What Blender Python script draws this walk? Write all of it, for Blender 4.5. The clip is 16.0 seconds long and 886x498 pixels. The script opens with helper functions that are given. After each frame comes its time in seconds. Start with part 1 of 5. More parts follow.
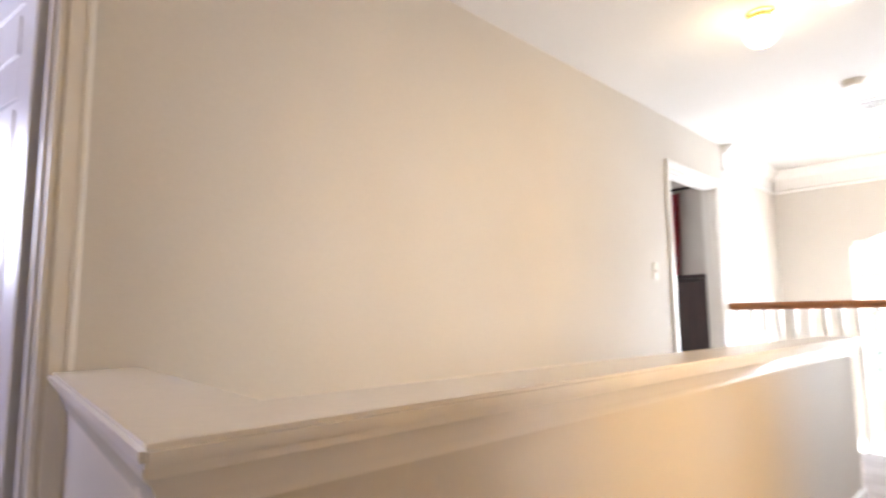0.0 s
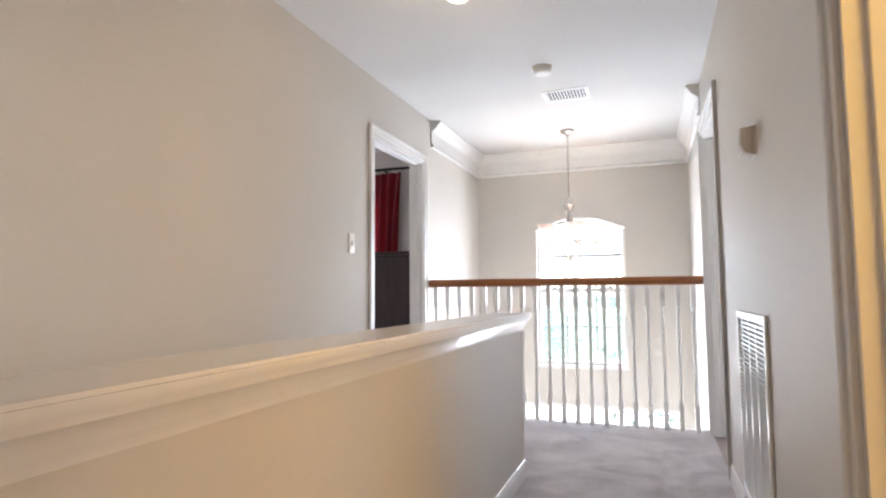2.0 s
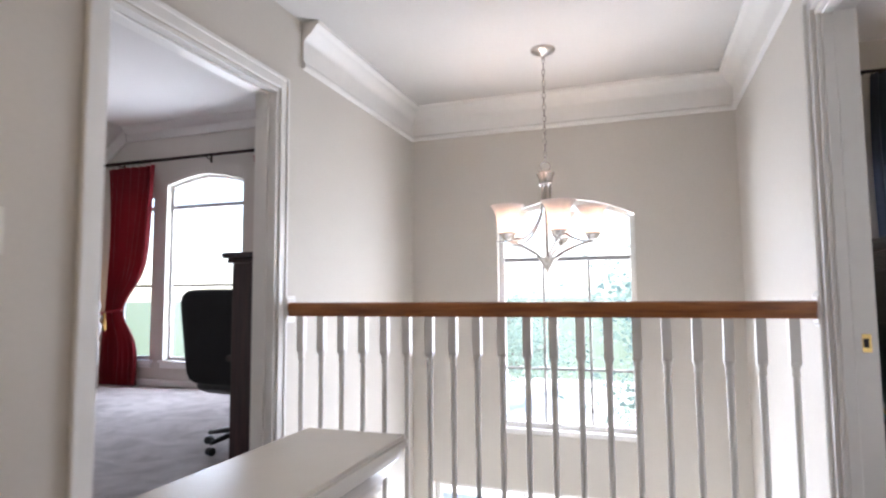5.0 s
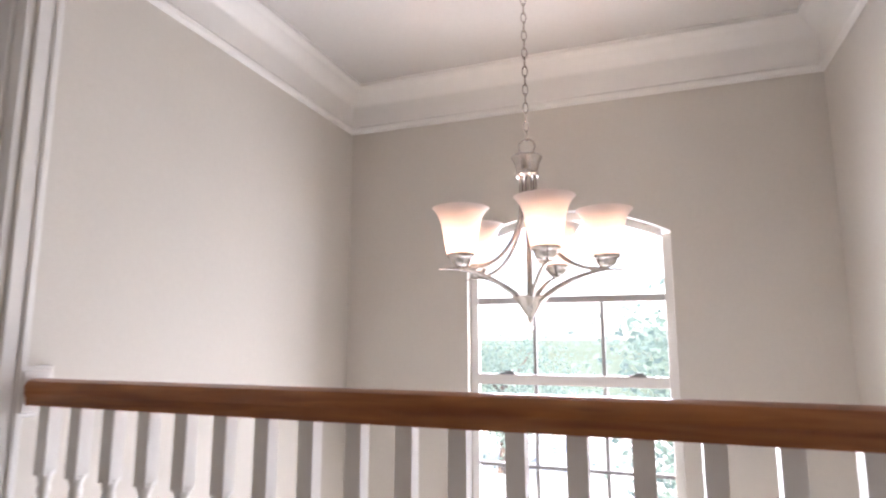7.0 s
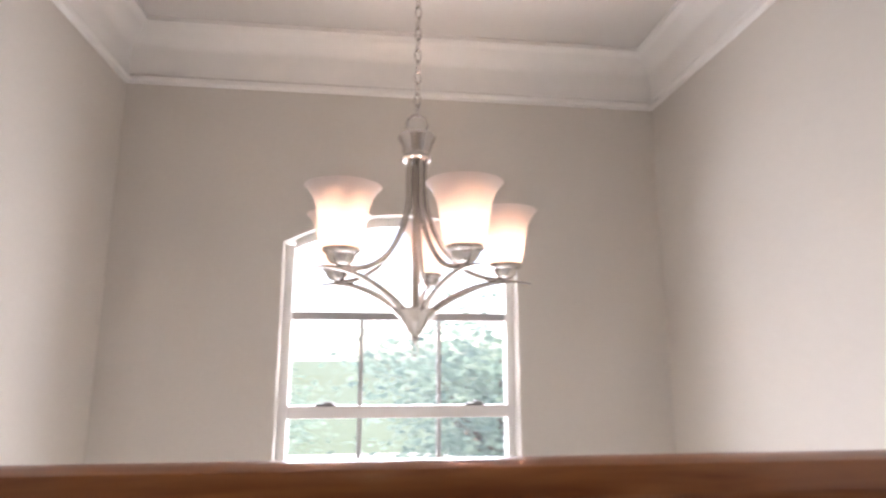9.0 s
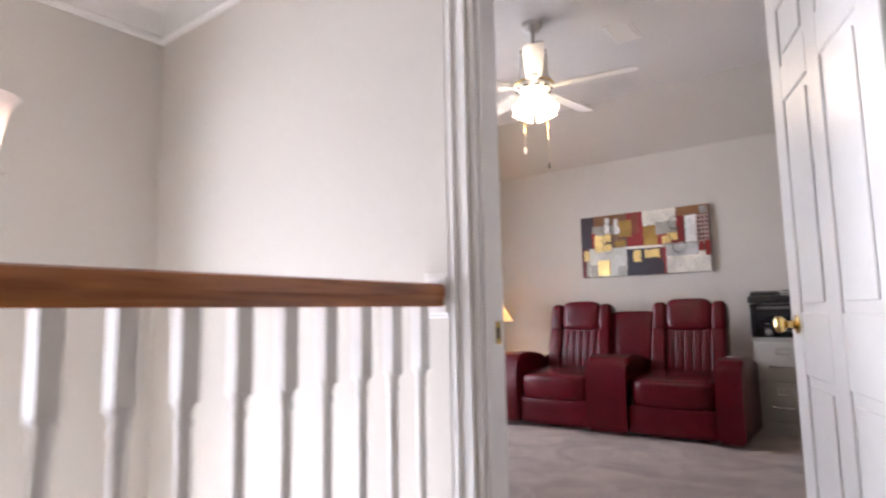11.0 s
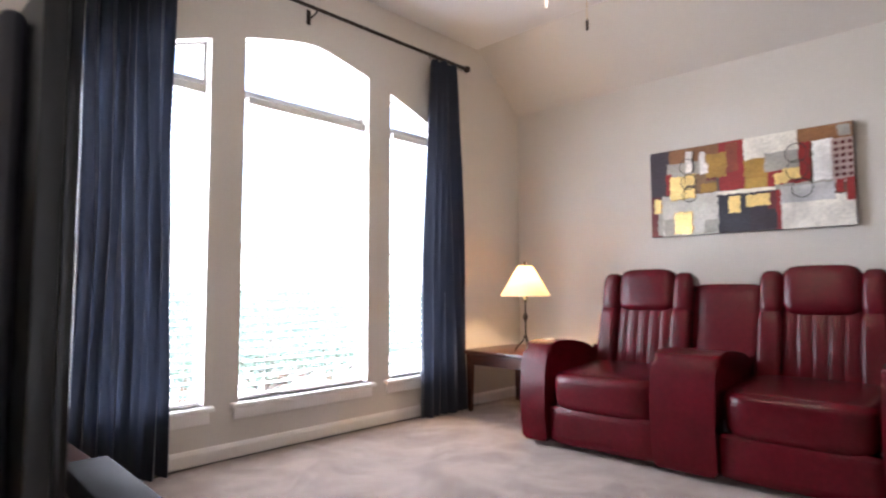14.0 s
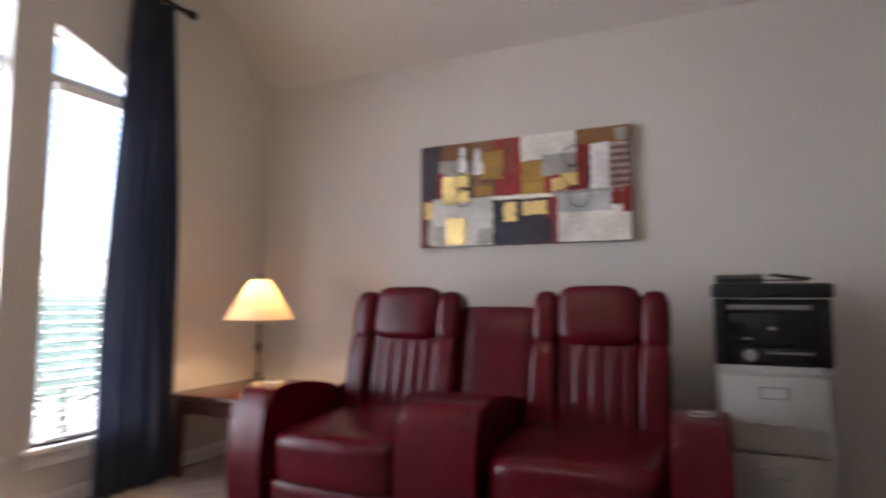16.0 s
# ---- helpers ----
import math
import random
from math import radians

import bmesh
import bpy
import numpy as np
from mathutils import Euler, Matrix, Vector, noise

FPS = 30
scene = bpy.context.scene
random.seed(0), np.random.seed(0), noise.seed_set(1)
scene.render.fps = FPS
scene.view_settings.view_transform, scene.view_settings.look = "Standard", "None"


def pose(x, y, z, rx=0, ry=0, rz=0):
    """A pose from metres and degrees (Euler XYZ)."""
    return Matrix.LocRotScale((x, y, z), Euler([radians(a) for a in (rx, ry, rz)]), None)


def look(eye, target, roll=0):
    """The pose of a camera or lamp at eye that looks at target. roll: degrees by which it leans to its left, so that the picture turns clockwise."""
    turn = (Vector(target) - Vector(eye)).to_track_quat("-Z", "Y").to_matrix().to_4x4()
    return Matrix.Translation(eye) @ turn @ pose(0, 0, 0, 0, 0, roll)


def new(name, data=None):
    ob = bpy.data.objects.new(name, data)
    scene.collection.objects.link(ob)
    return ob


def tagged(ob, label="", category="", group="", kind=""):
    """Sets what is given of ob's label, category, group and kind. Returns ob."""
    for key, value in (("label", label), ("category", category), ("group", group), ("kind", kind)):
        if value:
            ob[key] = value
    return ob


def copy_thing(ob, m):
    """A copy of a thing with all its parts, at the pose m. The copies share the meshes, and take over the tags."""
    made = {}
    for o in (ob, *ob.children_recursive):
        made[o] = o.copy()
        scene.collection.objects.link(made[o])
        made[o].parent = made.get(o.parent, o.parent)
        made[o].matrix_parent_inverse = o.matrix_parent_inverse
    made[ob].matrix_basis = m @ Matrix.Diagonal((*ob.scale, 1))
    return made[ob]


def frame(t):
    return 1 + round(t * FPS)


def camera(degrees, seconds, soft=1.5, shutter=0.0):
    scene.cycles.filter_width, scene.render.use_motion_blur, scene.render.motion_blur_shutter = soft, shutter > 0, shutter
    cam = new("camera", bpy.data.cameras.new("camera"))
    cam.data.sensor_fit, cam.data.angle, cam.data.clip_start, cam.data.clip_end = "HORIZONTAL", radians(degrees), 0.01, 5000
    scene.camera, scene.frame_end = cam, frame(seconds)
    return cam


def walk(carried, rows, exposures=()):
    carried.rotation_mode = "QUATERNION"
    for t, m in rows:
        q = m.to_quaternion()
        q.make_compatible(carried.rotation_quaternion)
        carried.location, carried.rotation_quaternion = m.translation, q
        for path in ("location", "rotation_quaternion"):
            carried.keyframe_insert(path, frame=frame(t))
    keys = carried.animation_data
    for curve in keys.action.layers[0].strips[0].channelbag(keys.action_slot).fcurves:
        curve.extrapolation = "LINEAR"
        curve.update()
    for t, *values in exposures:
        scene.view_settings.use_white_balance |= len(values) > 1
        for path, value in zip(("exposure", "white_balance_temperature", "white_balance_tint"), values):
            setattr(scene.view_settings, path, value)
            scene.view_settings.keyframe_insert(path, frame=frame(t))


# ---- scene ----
cam = camera(75.0, 16.0, soft=2.2, shutter=0.6)
PATH = [
    (0, (-0.113, -0.26, 0.982), (-1.523, 1.139, 1.217), -0.6),
    (0.5, (-0.01, -0.267, 0.961), (-1.212, 1.314, 1.191), -0.6),
    (1, (-0.004, -0.181, 0.962), (-0.999, 1.542, 1.161), -0.9),
    (1.5, (-0.052, 0.053, 0.966), (-0.822, 1.891, 1.14), -0.4),
    (2, (-0.132, 0.355, 0.968), (-0.809, 2.231, 1.12), -0.4),
    (2.5, (-0.152, 0.703, 1.015), (-0.816, 2.584, 1.158), -0.3),
    (3, (-0.159, 1.035, 1.017), (-0.832, 2.915, 1.141), -0.3),
    (3.2, (-0.191, 1.192, 1.061), (-0.856, 3.075, 1.174), -0.4),
    (5.5, (-0.356, 2.855, 1.11), (-0.996, 4.739, 1.304), -0.3),
    (6, (-0.356, 3.19, 1.126), (-1.026, 5.059, 1.364), -0.3),
    (6.5, (-0.402, 3.529, 1.16), (-1.085, 5.39, 1.429), -0.2),
    (7, (-0.44, 3.782, 1.173), (-1.124, 5.638, 1.474), -0.1),
    (7.5, (-0.506, 4.052, 1.188), (-1.184, 5.905, 1.516), -0.1),
    (8, (-0.642, 4.257, 1.202), (-1.218, 6.141, 1.55), 0.1),
    (8.5, (-0.788, 4.284, 1.19), (-0.935, 6.244, 1.56), 0.1),
    (9, (-0.91, 4.142, 1.181), (-0.68, 6.093, 1.551), 0.1),
    (9.5, (-1.082, 3.95, 1.146), (-0.35, 5.772, 1.493), -0.3),
    (10, (-1.187, 3.827, 1.11), (-0.001, 5.411, 1.398), -0.7),
    (10.2, (-1.203, 3.823, 1.087), (0.107, 5.31, 1.355), -0.9),
    (12.3, (-0.184, 4.055, 0.929), (1.494, 5.125, 1.128), -0.7),
    (12.5, (-0.072, 4.106, 0.937), (1.606, 5.177, 1.13), -0.6),
    (13, (0.171, 4.202, 0.932), (1.805, 5.344, 1.094), -0.5),
    (13.5, (0.428, 4.366, 0.97), (1.984, 5.615, 1.107), -0.3),
    (14, (0.601, 4.475, 0.961), (2.03, 5.868, 1.097), -0.1),
    (14.5, (0.826, 4.593, 0.993), (2.21, 6.031, 1.125), 0.2),
    (15, (1.07, 4.648, 1.025), (2.448, 6.091, 1.161), 0.4),
    (15.5, (1.364, 4.702, 1.025), (2.911, 5.961, 1.174), 0.3),
    (16, (1.592, 4.745, 1.031), (3.404, 5.574, 1.197), 0.1),
]
walk(cam, [(t, look(eye, target, roll)) for t, eye, target, roll in PATH],
     exposures=[(0, 3.5, 6600, 15), (0.5, 3.16, 6500, 15), (1.0, 2.98, 6200, 15), (1.5, 2.84, 6150, 15), (3.0, 2.58, 6200, 15), (5.3, 2.1, 6300, 18), (7.0, 2.03, 6650, 22), (8.5, 1.94, 6900, 23), (10.2, 2.1, 6550, 23), (12.3, 2.65, 6300, 20), (15, 2.63, 6250, 19), (16, 1.95, 6350, 20)])

# ---------------------------------------------------------------- light
world = bpy.data.worlds.new("world")
scene.world = world
world.use_nodes = True
wn = world.node_tree.nodes
sky = wn.new("ShaderNodeTexSky")
sky.sky_type, sky.sun_disc = "NISHITA", False
sky.sun_elevation, sky.sun_rotation = radians(47), radians(196)
wn["Background"].inputs["Strength"].default_value = 0.15
world.node_tree.links.new(sky.outputs["Color"], wn["Background"].inputs["Color"])


def lamp(name, kind, m, power, colour=(1, 1, 1), size=0.1, size_y=None):
    data = bpy.data.lights.new(name, kind)
    data.energy, data.color = power, colour
    if kind == "AREA":
        data.shape, data.size, data.size_y = "RECTANGLE", size, size_y or size
    elif kind == "SUN":
        data.angle = radians(size)
    else:
        data.shadow_soft_size = size
    ob = new(name, data)
    ob.matrix_world = m
    return ob


DAY = (0.86, 0.93, 1.0)
WARM = (1.0, 0.62, 0.28)
lamp("sun", "SUN", look((0, 0, 20), (5, 18, 0)), 5.0, (1.0, 0.95, 0.88), 0.5)
lamp("daylight_foyer", "AREA", look((-0.81, 6.62, 0.95), (-0.81, 0, 0.6)), 12, DAY, 0.85, 1.4)
# area lamp added behind the supposed lower window, lights the foyer from below
lamp("added_entrance_light", "AREA", look((-0.81, 6.58, -1.32), (-0.81, 0, -1.2)), 28, DAY, 1.7, 2.2)
lamp("daylight_study", "AREA", look((2.67, 7.98, 1.35), (2.67, 0, 3.2)), 55, DAY, 2.4, 2.1)
lamp("daylight_bedroom", "AREA", look((-5.3, 8.55, 1.4), (-5.3, 0, 1.1)), 32, DAY, 1.9, 2.1)

# ---------------------------------------------------------------- materials


def mat(name, colour, rough=0.6, metal=0.0, var=0.06, scale=30.0, bump=0.0, bump_scale=200.0, big=1.5, bigvar=0.04, coat=0.0, sheen=0.0, trans=0.0, emit=None, emit_power=0.0, island=0.0):
    m = bpy.data.materials.new(name)
    m.use_nodes = True
    nt = m.node_tree
    b = nt.nodes["Principled BSDF"]
    b.inputs["Roughness"].default_value = rough
    b.inputs["Metallic"].default_value = metal
    b.inputs["Coat Weight"].default_value = coat
    b.inputs["Sheen Weight"].default_value = sheen
    b.inputs["Transmission Weight"].default_value = trans
    tc = nt.nodes.new("ShaderNodeTexCoord")
    n1 = nt.nodes.new("ShaderNodeTexNoise")
    n1.inputs["Scale"].default_value, n1.inputs["Detail"].default_value = scale, 6
    n2 = nt.nodes.new("ShaderNodeTexNoise")
    n2.inputs["Scale"].default_value, n2.inputs["Detail"].default_value = big, 3
    for n in (n1, n2):
        nt.links.new(tc.outputs["Object"], n.inputs["Vector"])
    f1 = nt.nodes.new("ShaderNodeMapRange")
    f1.inputs["From Min"].default_value, f1.inputs["From Max"].default_value = 0.3, 0.7
    f1.inputs["To Min"].default_value, f1.inputs["To Max"].default_value = 1 - var, 1 + var
    f2 = nt.nodes.new("ShaderNodeMapRange")
    f2.inputs["From Min"].default_value, f2.inputs["From Max"].default_value = 0.3, 0.7
    f2.inputs["To Min"].default_value, f2.inputs["To Max"].default_value = 1 - bigvar, 1 + bigvar
    nt.links.new(n1.outputs["Fac"], f1.inputs["Value"])
    nt.links.new(n2.outputs["Fac"], f2.inputs["Value"])
    mul = nt.nodes.new("ShaderNodeMath")
    mul.operation = "MULTIPLY"
    nt.links.new(f1.outputs["Result"], mul.inputs[0])
    nt.links.new(f2.outputs["Result"], mul.inputs[1])
    vm = nt.nodes.new("ShaderNodeVectorMath")
    vm.operation = "SCALE"
    vm.inputs[0].default_value = colour
    nt.links.new(mul.outputs["Value"], vm.inputs["Scale"])
    nt.links.new(vm.outputs["Vector"], b.inputs["Base Color"])
    if bump:
        n3 = nt.nodes.new("ShaderNodeTexNoise")
        n3.inputs["Scale"].default_value, n3.inputs["Detail"].default_value = bump_scale, 4
        nt.links.new(tc.outputs["Object"], n3.inputs["Vector"])
        bp = nt.nodes.new("ShaderNodeBump")
        bp.inputs["Strength"].default_value, bp.inputs["Distance"].default_value = bump, 0.01
        nt.links.new(n3.outputs["Fac"], bp.inputs["Height"])
        nt.links.new(bp.outputs["Normal"], b.inputs["Normal"])
    if emit:
        b.inputs["Emission Color"].default_value = (*emit, 1)
        b.inputs["Emission Strength"].default_value = emit_power
    return m


def wood(name, dark, light, rough=0.35, axis=0, scale=9.0, coat=0.3):
    m = mat(name, light, rough, coat=coat)
    nt = m.node_tree
    b = nt.nodes["Principled BSDF"]
    tc = nt.nodes.new("ShaderNodeTexCoord")
    mp = nt.nodes.new("ShaderNodeMapping")
    s = [6.0, 6.0, 6.0]
    s[axis] = 0.5
    mp.inputs["Scale"].default_value = s
    nz = nt.nodes.new("ShaderNodeTexNoise")
    nz.inputs["Scale"].default_value, nz.inputs["Detail"].default_value, nz.inputs["Distortion"].default_value = scale, 8, 0.6
    cr = nt.nodes.new("ShaderNodeValToRGB")
    cr.color_ramp.elements[0].position, cr.color_ramp.elements[1].position = 0.32, 0.68
    cr.color_ramp.elements[0].color, cr.color_ramp.elements[1].color = (*dark, 1), (*light, 1)
    nt.links.new(tc.outputs["Object"], mp.inputs["Vector"])
    nt.links.new(mp.outputs["Vector"], nz.inputs["Vector"])
    nt.links.new(nz.outputs["Fac"], cr.inputs["Fac"])
    nt.links.new(cr.outputs["Color"], b.inputs["Base Color"])
    bp = nt.nodes.new("ShaderNodeBump")
    bp.inputs["Strength"].default_value, bp.inputs["Distance"].default_value = 0.08, 0.004
    nt.links.new(nz.outputs["Fac"], bp.inputs["Height"])
    nt.links.new(bp.outputs["Normal"], b.inputs["Normal"])
    return m


def carpet_mat(name, a, c):
    m = mat(name, a, 0.95, bump=0.9, bump_scale=260, sheen=0.3)
    nt = m.node_tree
    b = nt.nodes["Principled BSDF"]
    tc = nt.nodes.new("ShaderNodeTexCoord")
    big = nt.nodes.new("ShaderNodeTexNoise")
    big.inputs["Scale"].default_value, big.inputs["Detail"].default_value, big.inputs["Distortion"].default_value = 3.2, 5, 1.2
    fine = nt.nodes.new("ShaderNodeTexNoise")
    fine.inputs["Scale"].default_value, fine.inputs["Detail"].default_value = 120, 4
    add = nt.nodes.new("ShaderNodeMix")
    add.data_type, add.inputs["Factor"].default_value = "FLOAT", 0.4
    cr = nt.nodes.new("ShaderNodeValToRGB")
    cr.color_ramp.elements[0].position, cr.color_ramp.elements[1].position = 0.38, 0.62
    cr.color_ramp.elements[0].color, cr.color_ramp.elements[1].color = (*a, 1), (*c, 1)
    for n in (big, fine):
        nt.links.new(tc.outputs["Object"], n.inputs["Vector"])
    nt.links.new(big.outputs["Fac"], add.inputs[2])
    nt.links.new(fine.outputs["Fac"], add.inputs[3])
    nt.links.new(add.outputs[0], cr.inputs["Fac"])
    nt.links.new(cr.outputs["Color"], b.inputs["Base Color"])
    return m


WALL = mat("wall_paint", (0.615, 0.575, 0.52), 0.65, var=0.015, scale=60, bump=0.10, bump_scale=190, bigvar=0.02)
CEIL = mat("ceiling_paint", (0.74, 0.72, 0.70), 0.8, var=0.015, scale=60, bump=0.15, bump_scale=150, bigvar=0.015)
# ceiling white with the dimmer light of hall and foyer put into it
CEIL_HALL = mat("dimmed_ceiling_paint", (0.62, 0.60, 0.575), 0.8, var=0.015, scale=60, bump=0.15, bump_scale=150, bigvar=0.015)
TRIM = mat("white_trim_paint", (0.80, 0.78, 0.75), 0.32, var=0.015, scale=20, bigvar=0.02, bump=0.03, bump_scale=60)
CAPM = mat("cream_gloss_paint", (0.80, 0.77, 0.72), 0.2, var=0.015, scale=20, bigvar=0.02, bump=0.03, bump_scale=50)
CARPET = carpet_mat("beige_carpet", (0.25, 0.182, 0.148), (0.45, 0.355, 0.302))
CARPET_B = carpet_mat("grey_beige_carpet", (0.42, 0.37, 0.36), (0.72, 0.66, 0.645))
OAK = wood("oak_rail", (0.22, 0.065, 0.016), (0.42, 0.150, 0.042), 0.33, 0, 8)
CHERRY = wood("cherry_wood", (0.045, 0.011, 0.007), (0.115, 0.03, 0.016), 0.28, 1, 7, 0.3)
DARKWOOD = wood("dark_wood", (0.022, 0.009, 0.010), (0.058, 0.023, 0.024), 0.35, 2, 7)
LEATHER = mat("burgundy_leather", (0.080, 0.0024, 0.0074), 0.26, var=0.12, scale=45, bump=0.16, bump_scale=120, big=5, bigvar=0.16, coat=0.0)
LEATHER.node_tree.nodes["Principled BSDF"].inputs["Specular IOR Level"].default_value = 0.30
BLUE = mat("slate_blue_cloth", (0.062, 0.072, 0.108), 0.85, var=0.10, scale=120, bump=0.2, bump_scale=400, sheen=0.3)
RED = mat("crimson_cloth", (0.30, 0.006, 0.018), 0.7, var=0.10, scale=80, bump=0.2, bump_scale=300, sheen=0.3)
SATIN = mat("crimson_satin", (0.30, 0.012, 0.03), 0.35, var=0.10, scale=12, bump=0.3, bump_scale=9)
NICKEL = mat("brushed_nickel", (0.56, 0.52, 0.49), 0.25, 1.0, var=0.06, scale=90, bump=0.04, bump_scale=200)
BRASS = mat("polished_brass", (0.80, 0.58, 0.22), 0.18, 1.0, var=0.04)
CHROME = mat("chrome", (0.75, 0.75, 0.76), 0.12, 1.0, var=0.02)
IRON = mat("dark_bronze_iron", (0.035, 0.026, 0.022), 0.45, 0.8, var=0.15)
BLACK = mat("black_plastic", (0.012, 0.012, 0.013), 0.35, var=0.1, bump=0.05)
BLACKG = mat("glossy_black_plastic", (0.008, 0.008, 0.010), 0.12, var=0.05)
CABGREY = mat("putty_steel_paint", (0.43, 0.415, 0.375), 0.42, var=0.03, scale=25, bump=0.03)
PLAST = mat("off_white_plastic", (0.74, 0.71, 0.65), 0.4, var=0.02)
GREYP = mat("grey_plastic", (0.20, 0.19, 0.18), 0.5)
GLASSW = mat("frosted_white_glass", (0.72, 0.66, 0.63), 0.35, var=0.02)
GLASSF = mat("lit_frosted_glass", (0.92, 0.9, 0.86), 0.35, var=0.02, emit=(1.0, 0.84, 0.58), emit_power=1.2)
SHADE = mat("linen_lamp_shade", (0.80, 0.72, 0.58), 0.8, var=0.04, scale=200, emit=(1.0, 0.72, 0.40), emit_power=0.05)
BLIND = mat("white_blind_slat", (0.82, 0.81, 0.79), 0.5, var=0.03, trans=0.0)
TILE = mat("foyer_floor_stone", (0.50, 0.45, 0.38), 0.35, var=0.08, scale=8, bump=0.05)
GRASS = mat("grass", (0.065, 0.095, 0.048), 0.9, var=0.4, scale=8, bump=0.5, bump_scale=40)
LEAF = mat("leaf_green", (0.12, 0.17, 0.13), 0.5, var=0.4, scale=3, bigvar=0.25)
_n = LEAF.node_tree
_tr = _n.nodes.new("ShaderNodeBsdfTranslucent")
_tr.inputs["Color"].default_value = (0.34, 0.50, 0.41, 1)
_ms = _n.nodes.new("ShaderNodeMixShader")
_ms.inputs["Fac"].default_value = 0.45
_n.links.new(_n.nodes["Principled BSDF"].outputs[0], _ms.inputs[1])
_n.links.new(_tr.outputs[0], _ms.inputs[2])
_n.links.new(_ms.outputs[0], _n.nodes["Material Output"].inputs["Surface"])
_n = GLASSW.node_tree
_tr = _n.nodes.new("ShaderNodeBsdfTranslucent")
_tr.inputs["Color"].default_value = (0.95, 0.86, 0.81, 1)
_ms = _n.nodes.new("ShaderNodeMixShader")
_ms.inputs["Fac"].default_value = 0.4
_n.links.new(_n.nodes["Principled BSDF"].outputs[0], _ms.inputs[1])
_n.links.new(_tr.outputs[0], _ms.inputs[2])
_n.links.new(_ms.outputs[0], _n.nodes["Material Output"].inputs["Surface"])
for _m, _c, _f in ((BLUE, (0.10, 0.12, 0.17, 1), 0.10), (SHADE, (0.92, 0.76, 0.54, 1), 0.38)):
    _n = _m.node_tree
    _tr = _n.nodes.new("ShaderNodeBsdfTranslucent")
    _tr.inputs["Color"].default_value = _c
    _ms = _n.nodes.new("ShaderNodeMixShader")
    _ms.inputs["Fac"].default_value = _f
    _n.links.new(_n.nodes["Principled BSDF"].outputs[0], _ms.inputs[1])
    _n.links.new(_tr.outputs[0], _ms.inputs[2])
    _n.links.new(_ms.outputs[0], _n.nodes["Material Output"].inputs["Surface"])
# grey holds the backlit shade of the white window bars
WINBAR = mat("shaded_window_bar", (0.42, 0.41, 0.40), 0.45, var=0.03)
CONC = mat("pale_concrete", (0.58, 0.56, 0.53), 0.85, var=0.08, scale=6, bump=0.2)
BARK = mat("tree_bark", (0.10, 0.07, 0.05), 0.9, var=0.3, scale=12, bump=0.6, bump_scale=40)
LILAC = mat("lilac_wall_paint", (0.40, 0.38, 0.62), 0.6, var=0.02)
GLASS = bpy.data.materials.new("hazed_window_glass")
GLASS.use_nodes = True
_g = GLASS.node_tree
_t = _g.nodes.new("ShaderNodeBsdfTransparent")
_gl = _g.nodes.new("ShaderNodeBsdfGlossy")
_gl.inputs["Roughness"].default_value = 0.02
_mx = _g.nodes.new("ShaderNodeMixShader")
_mx.inputs["Fac"].default_value = 0.05
_g.links.new(_t.outputs[0], _mx.inputs[1])
_g.links.new(_gl.outputs[0], _mx.inputs[2])
_g.links.new(_mx.outputs[0], _g.nodes["Material Output"].inputs["Surface"])

# translucent layer puts a pale haze of glare into the panes
_haze = _g.nodes.new("ShaderNodeBsdfTranslucent")
_haze.inputs["Color"].default_value = (0.85, 0.95, 1.0, 1)
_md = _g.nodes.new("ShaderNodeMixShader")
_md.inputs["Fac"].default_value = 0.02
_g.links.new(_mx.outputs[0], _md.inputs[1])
_g.links.new(_haze.outputs[0], _md.inputs[2])
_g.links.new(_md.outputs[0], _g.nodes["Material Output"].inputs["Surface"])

# ---------------------------------------------------------------- mesh helpers


def finish(name, bm, material, smooth=35):
    bmesh.ops.recalc_face_normals(bm, faces=bm.faces)
    me = bpy.data.meshes.new(name)
    bm.to_mesh(me)
    bm.free()
    me.materials.append(material)
    if smooth:
        for p in me.polygons:
            p.use_smooth = True
        me.set_sharp_from_angle(angle=radians(smooth))
    return new(name, me)


def part(name, bm, material, parent, label="", smooth=35):
    ob = finish(name, bm, material, smooth)
    ob.parent = parent
    if label:
        tagged(ob, label)
    return ob


def thing(name, m, label, category, group=""):
    ob = new(name)
    ob.empty_display_size = 0.1
    ob.matrix_world = m
    return tagged(ob, label, category, group)


def struct(name, bm, material, label, smooth=0):
    return tagged(finish(name, bm, material, smooth), label, name.split("_")[0], kind="structure")


def box(bm, x0, y0, z0, x1, y1, z1, bevel=0.0, seg=2, m=None):
    r = bmesh.ops.create_cube(bm, size=1.0)
    vs = r["verts"]
    for v in vs:
        v.co = Vector(((x0 + x1) / 2 + v.co.x * (x1 - x0), (y0 + y1) / 2 + v.co.y * (y1 - y0), (z0 + z1) / 2 + v.co.z * (z1 - z0)))
    if m is not None:
        bmesh.ops.transform(bm, matrix=m, verts=vs)
    if bevel:
        es = list({e for v in vs for e in v.link_edges})
        bmesh.ops.bevel(bm, geom=es, offset=bevel, segments=seg, affect="EDGES", profile=0.5, clamp_overlap=True)
    return bm


def bx(*a, **k):
    return box(bmesh.new(), *a, **k)


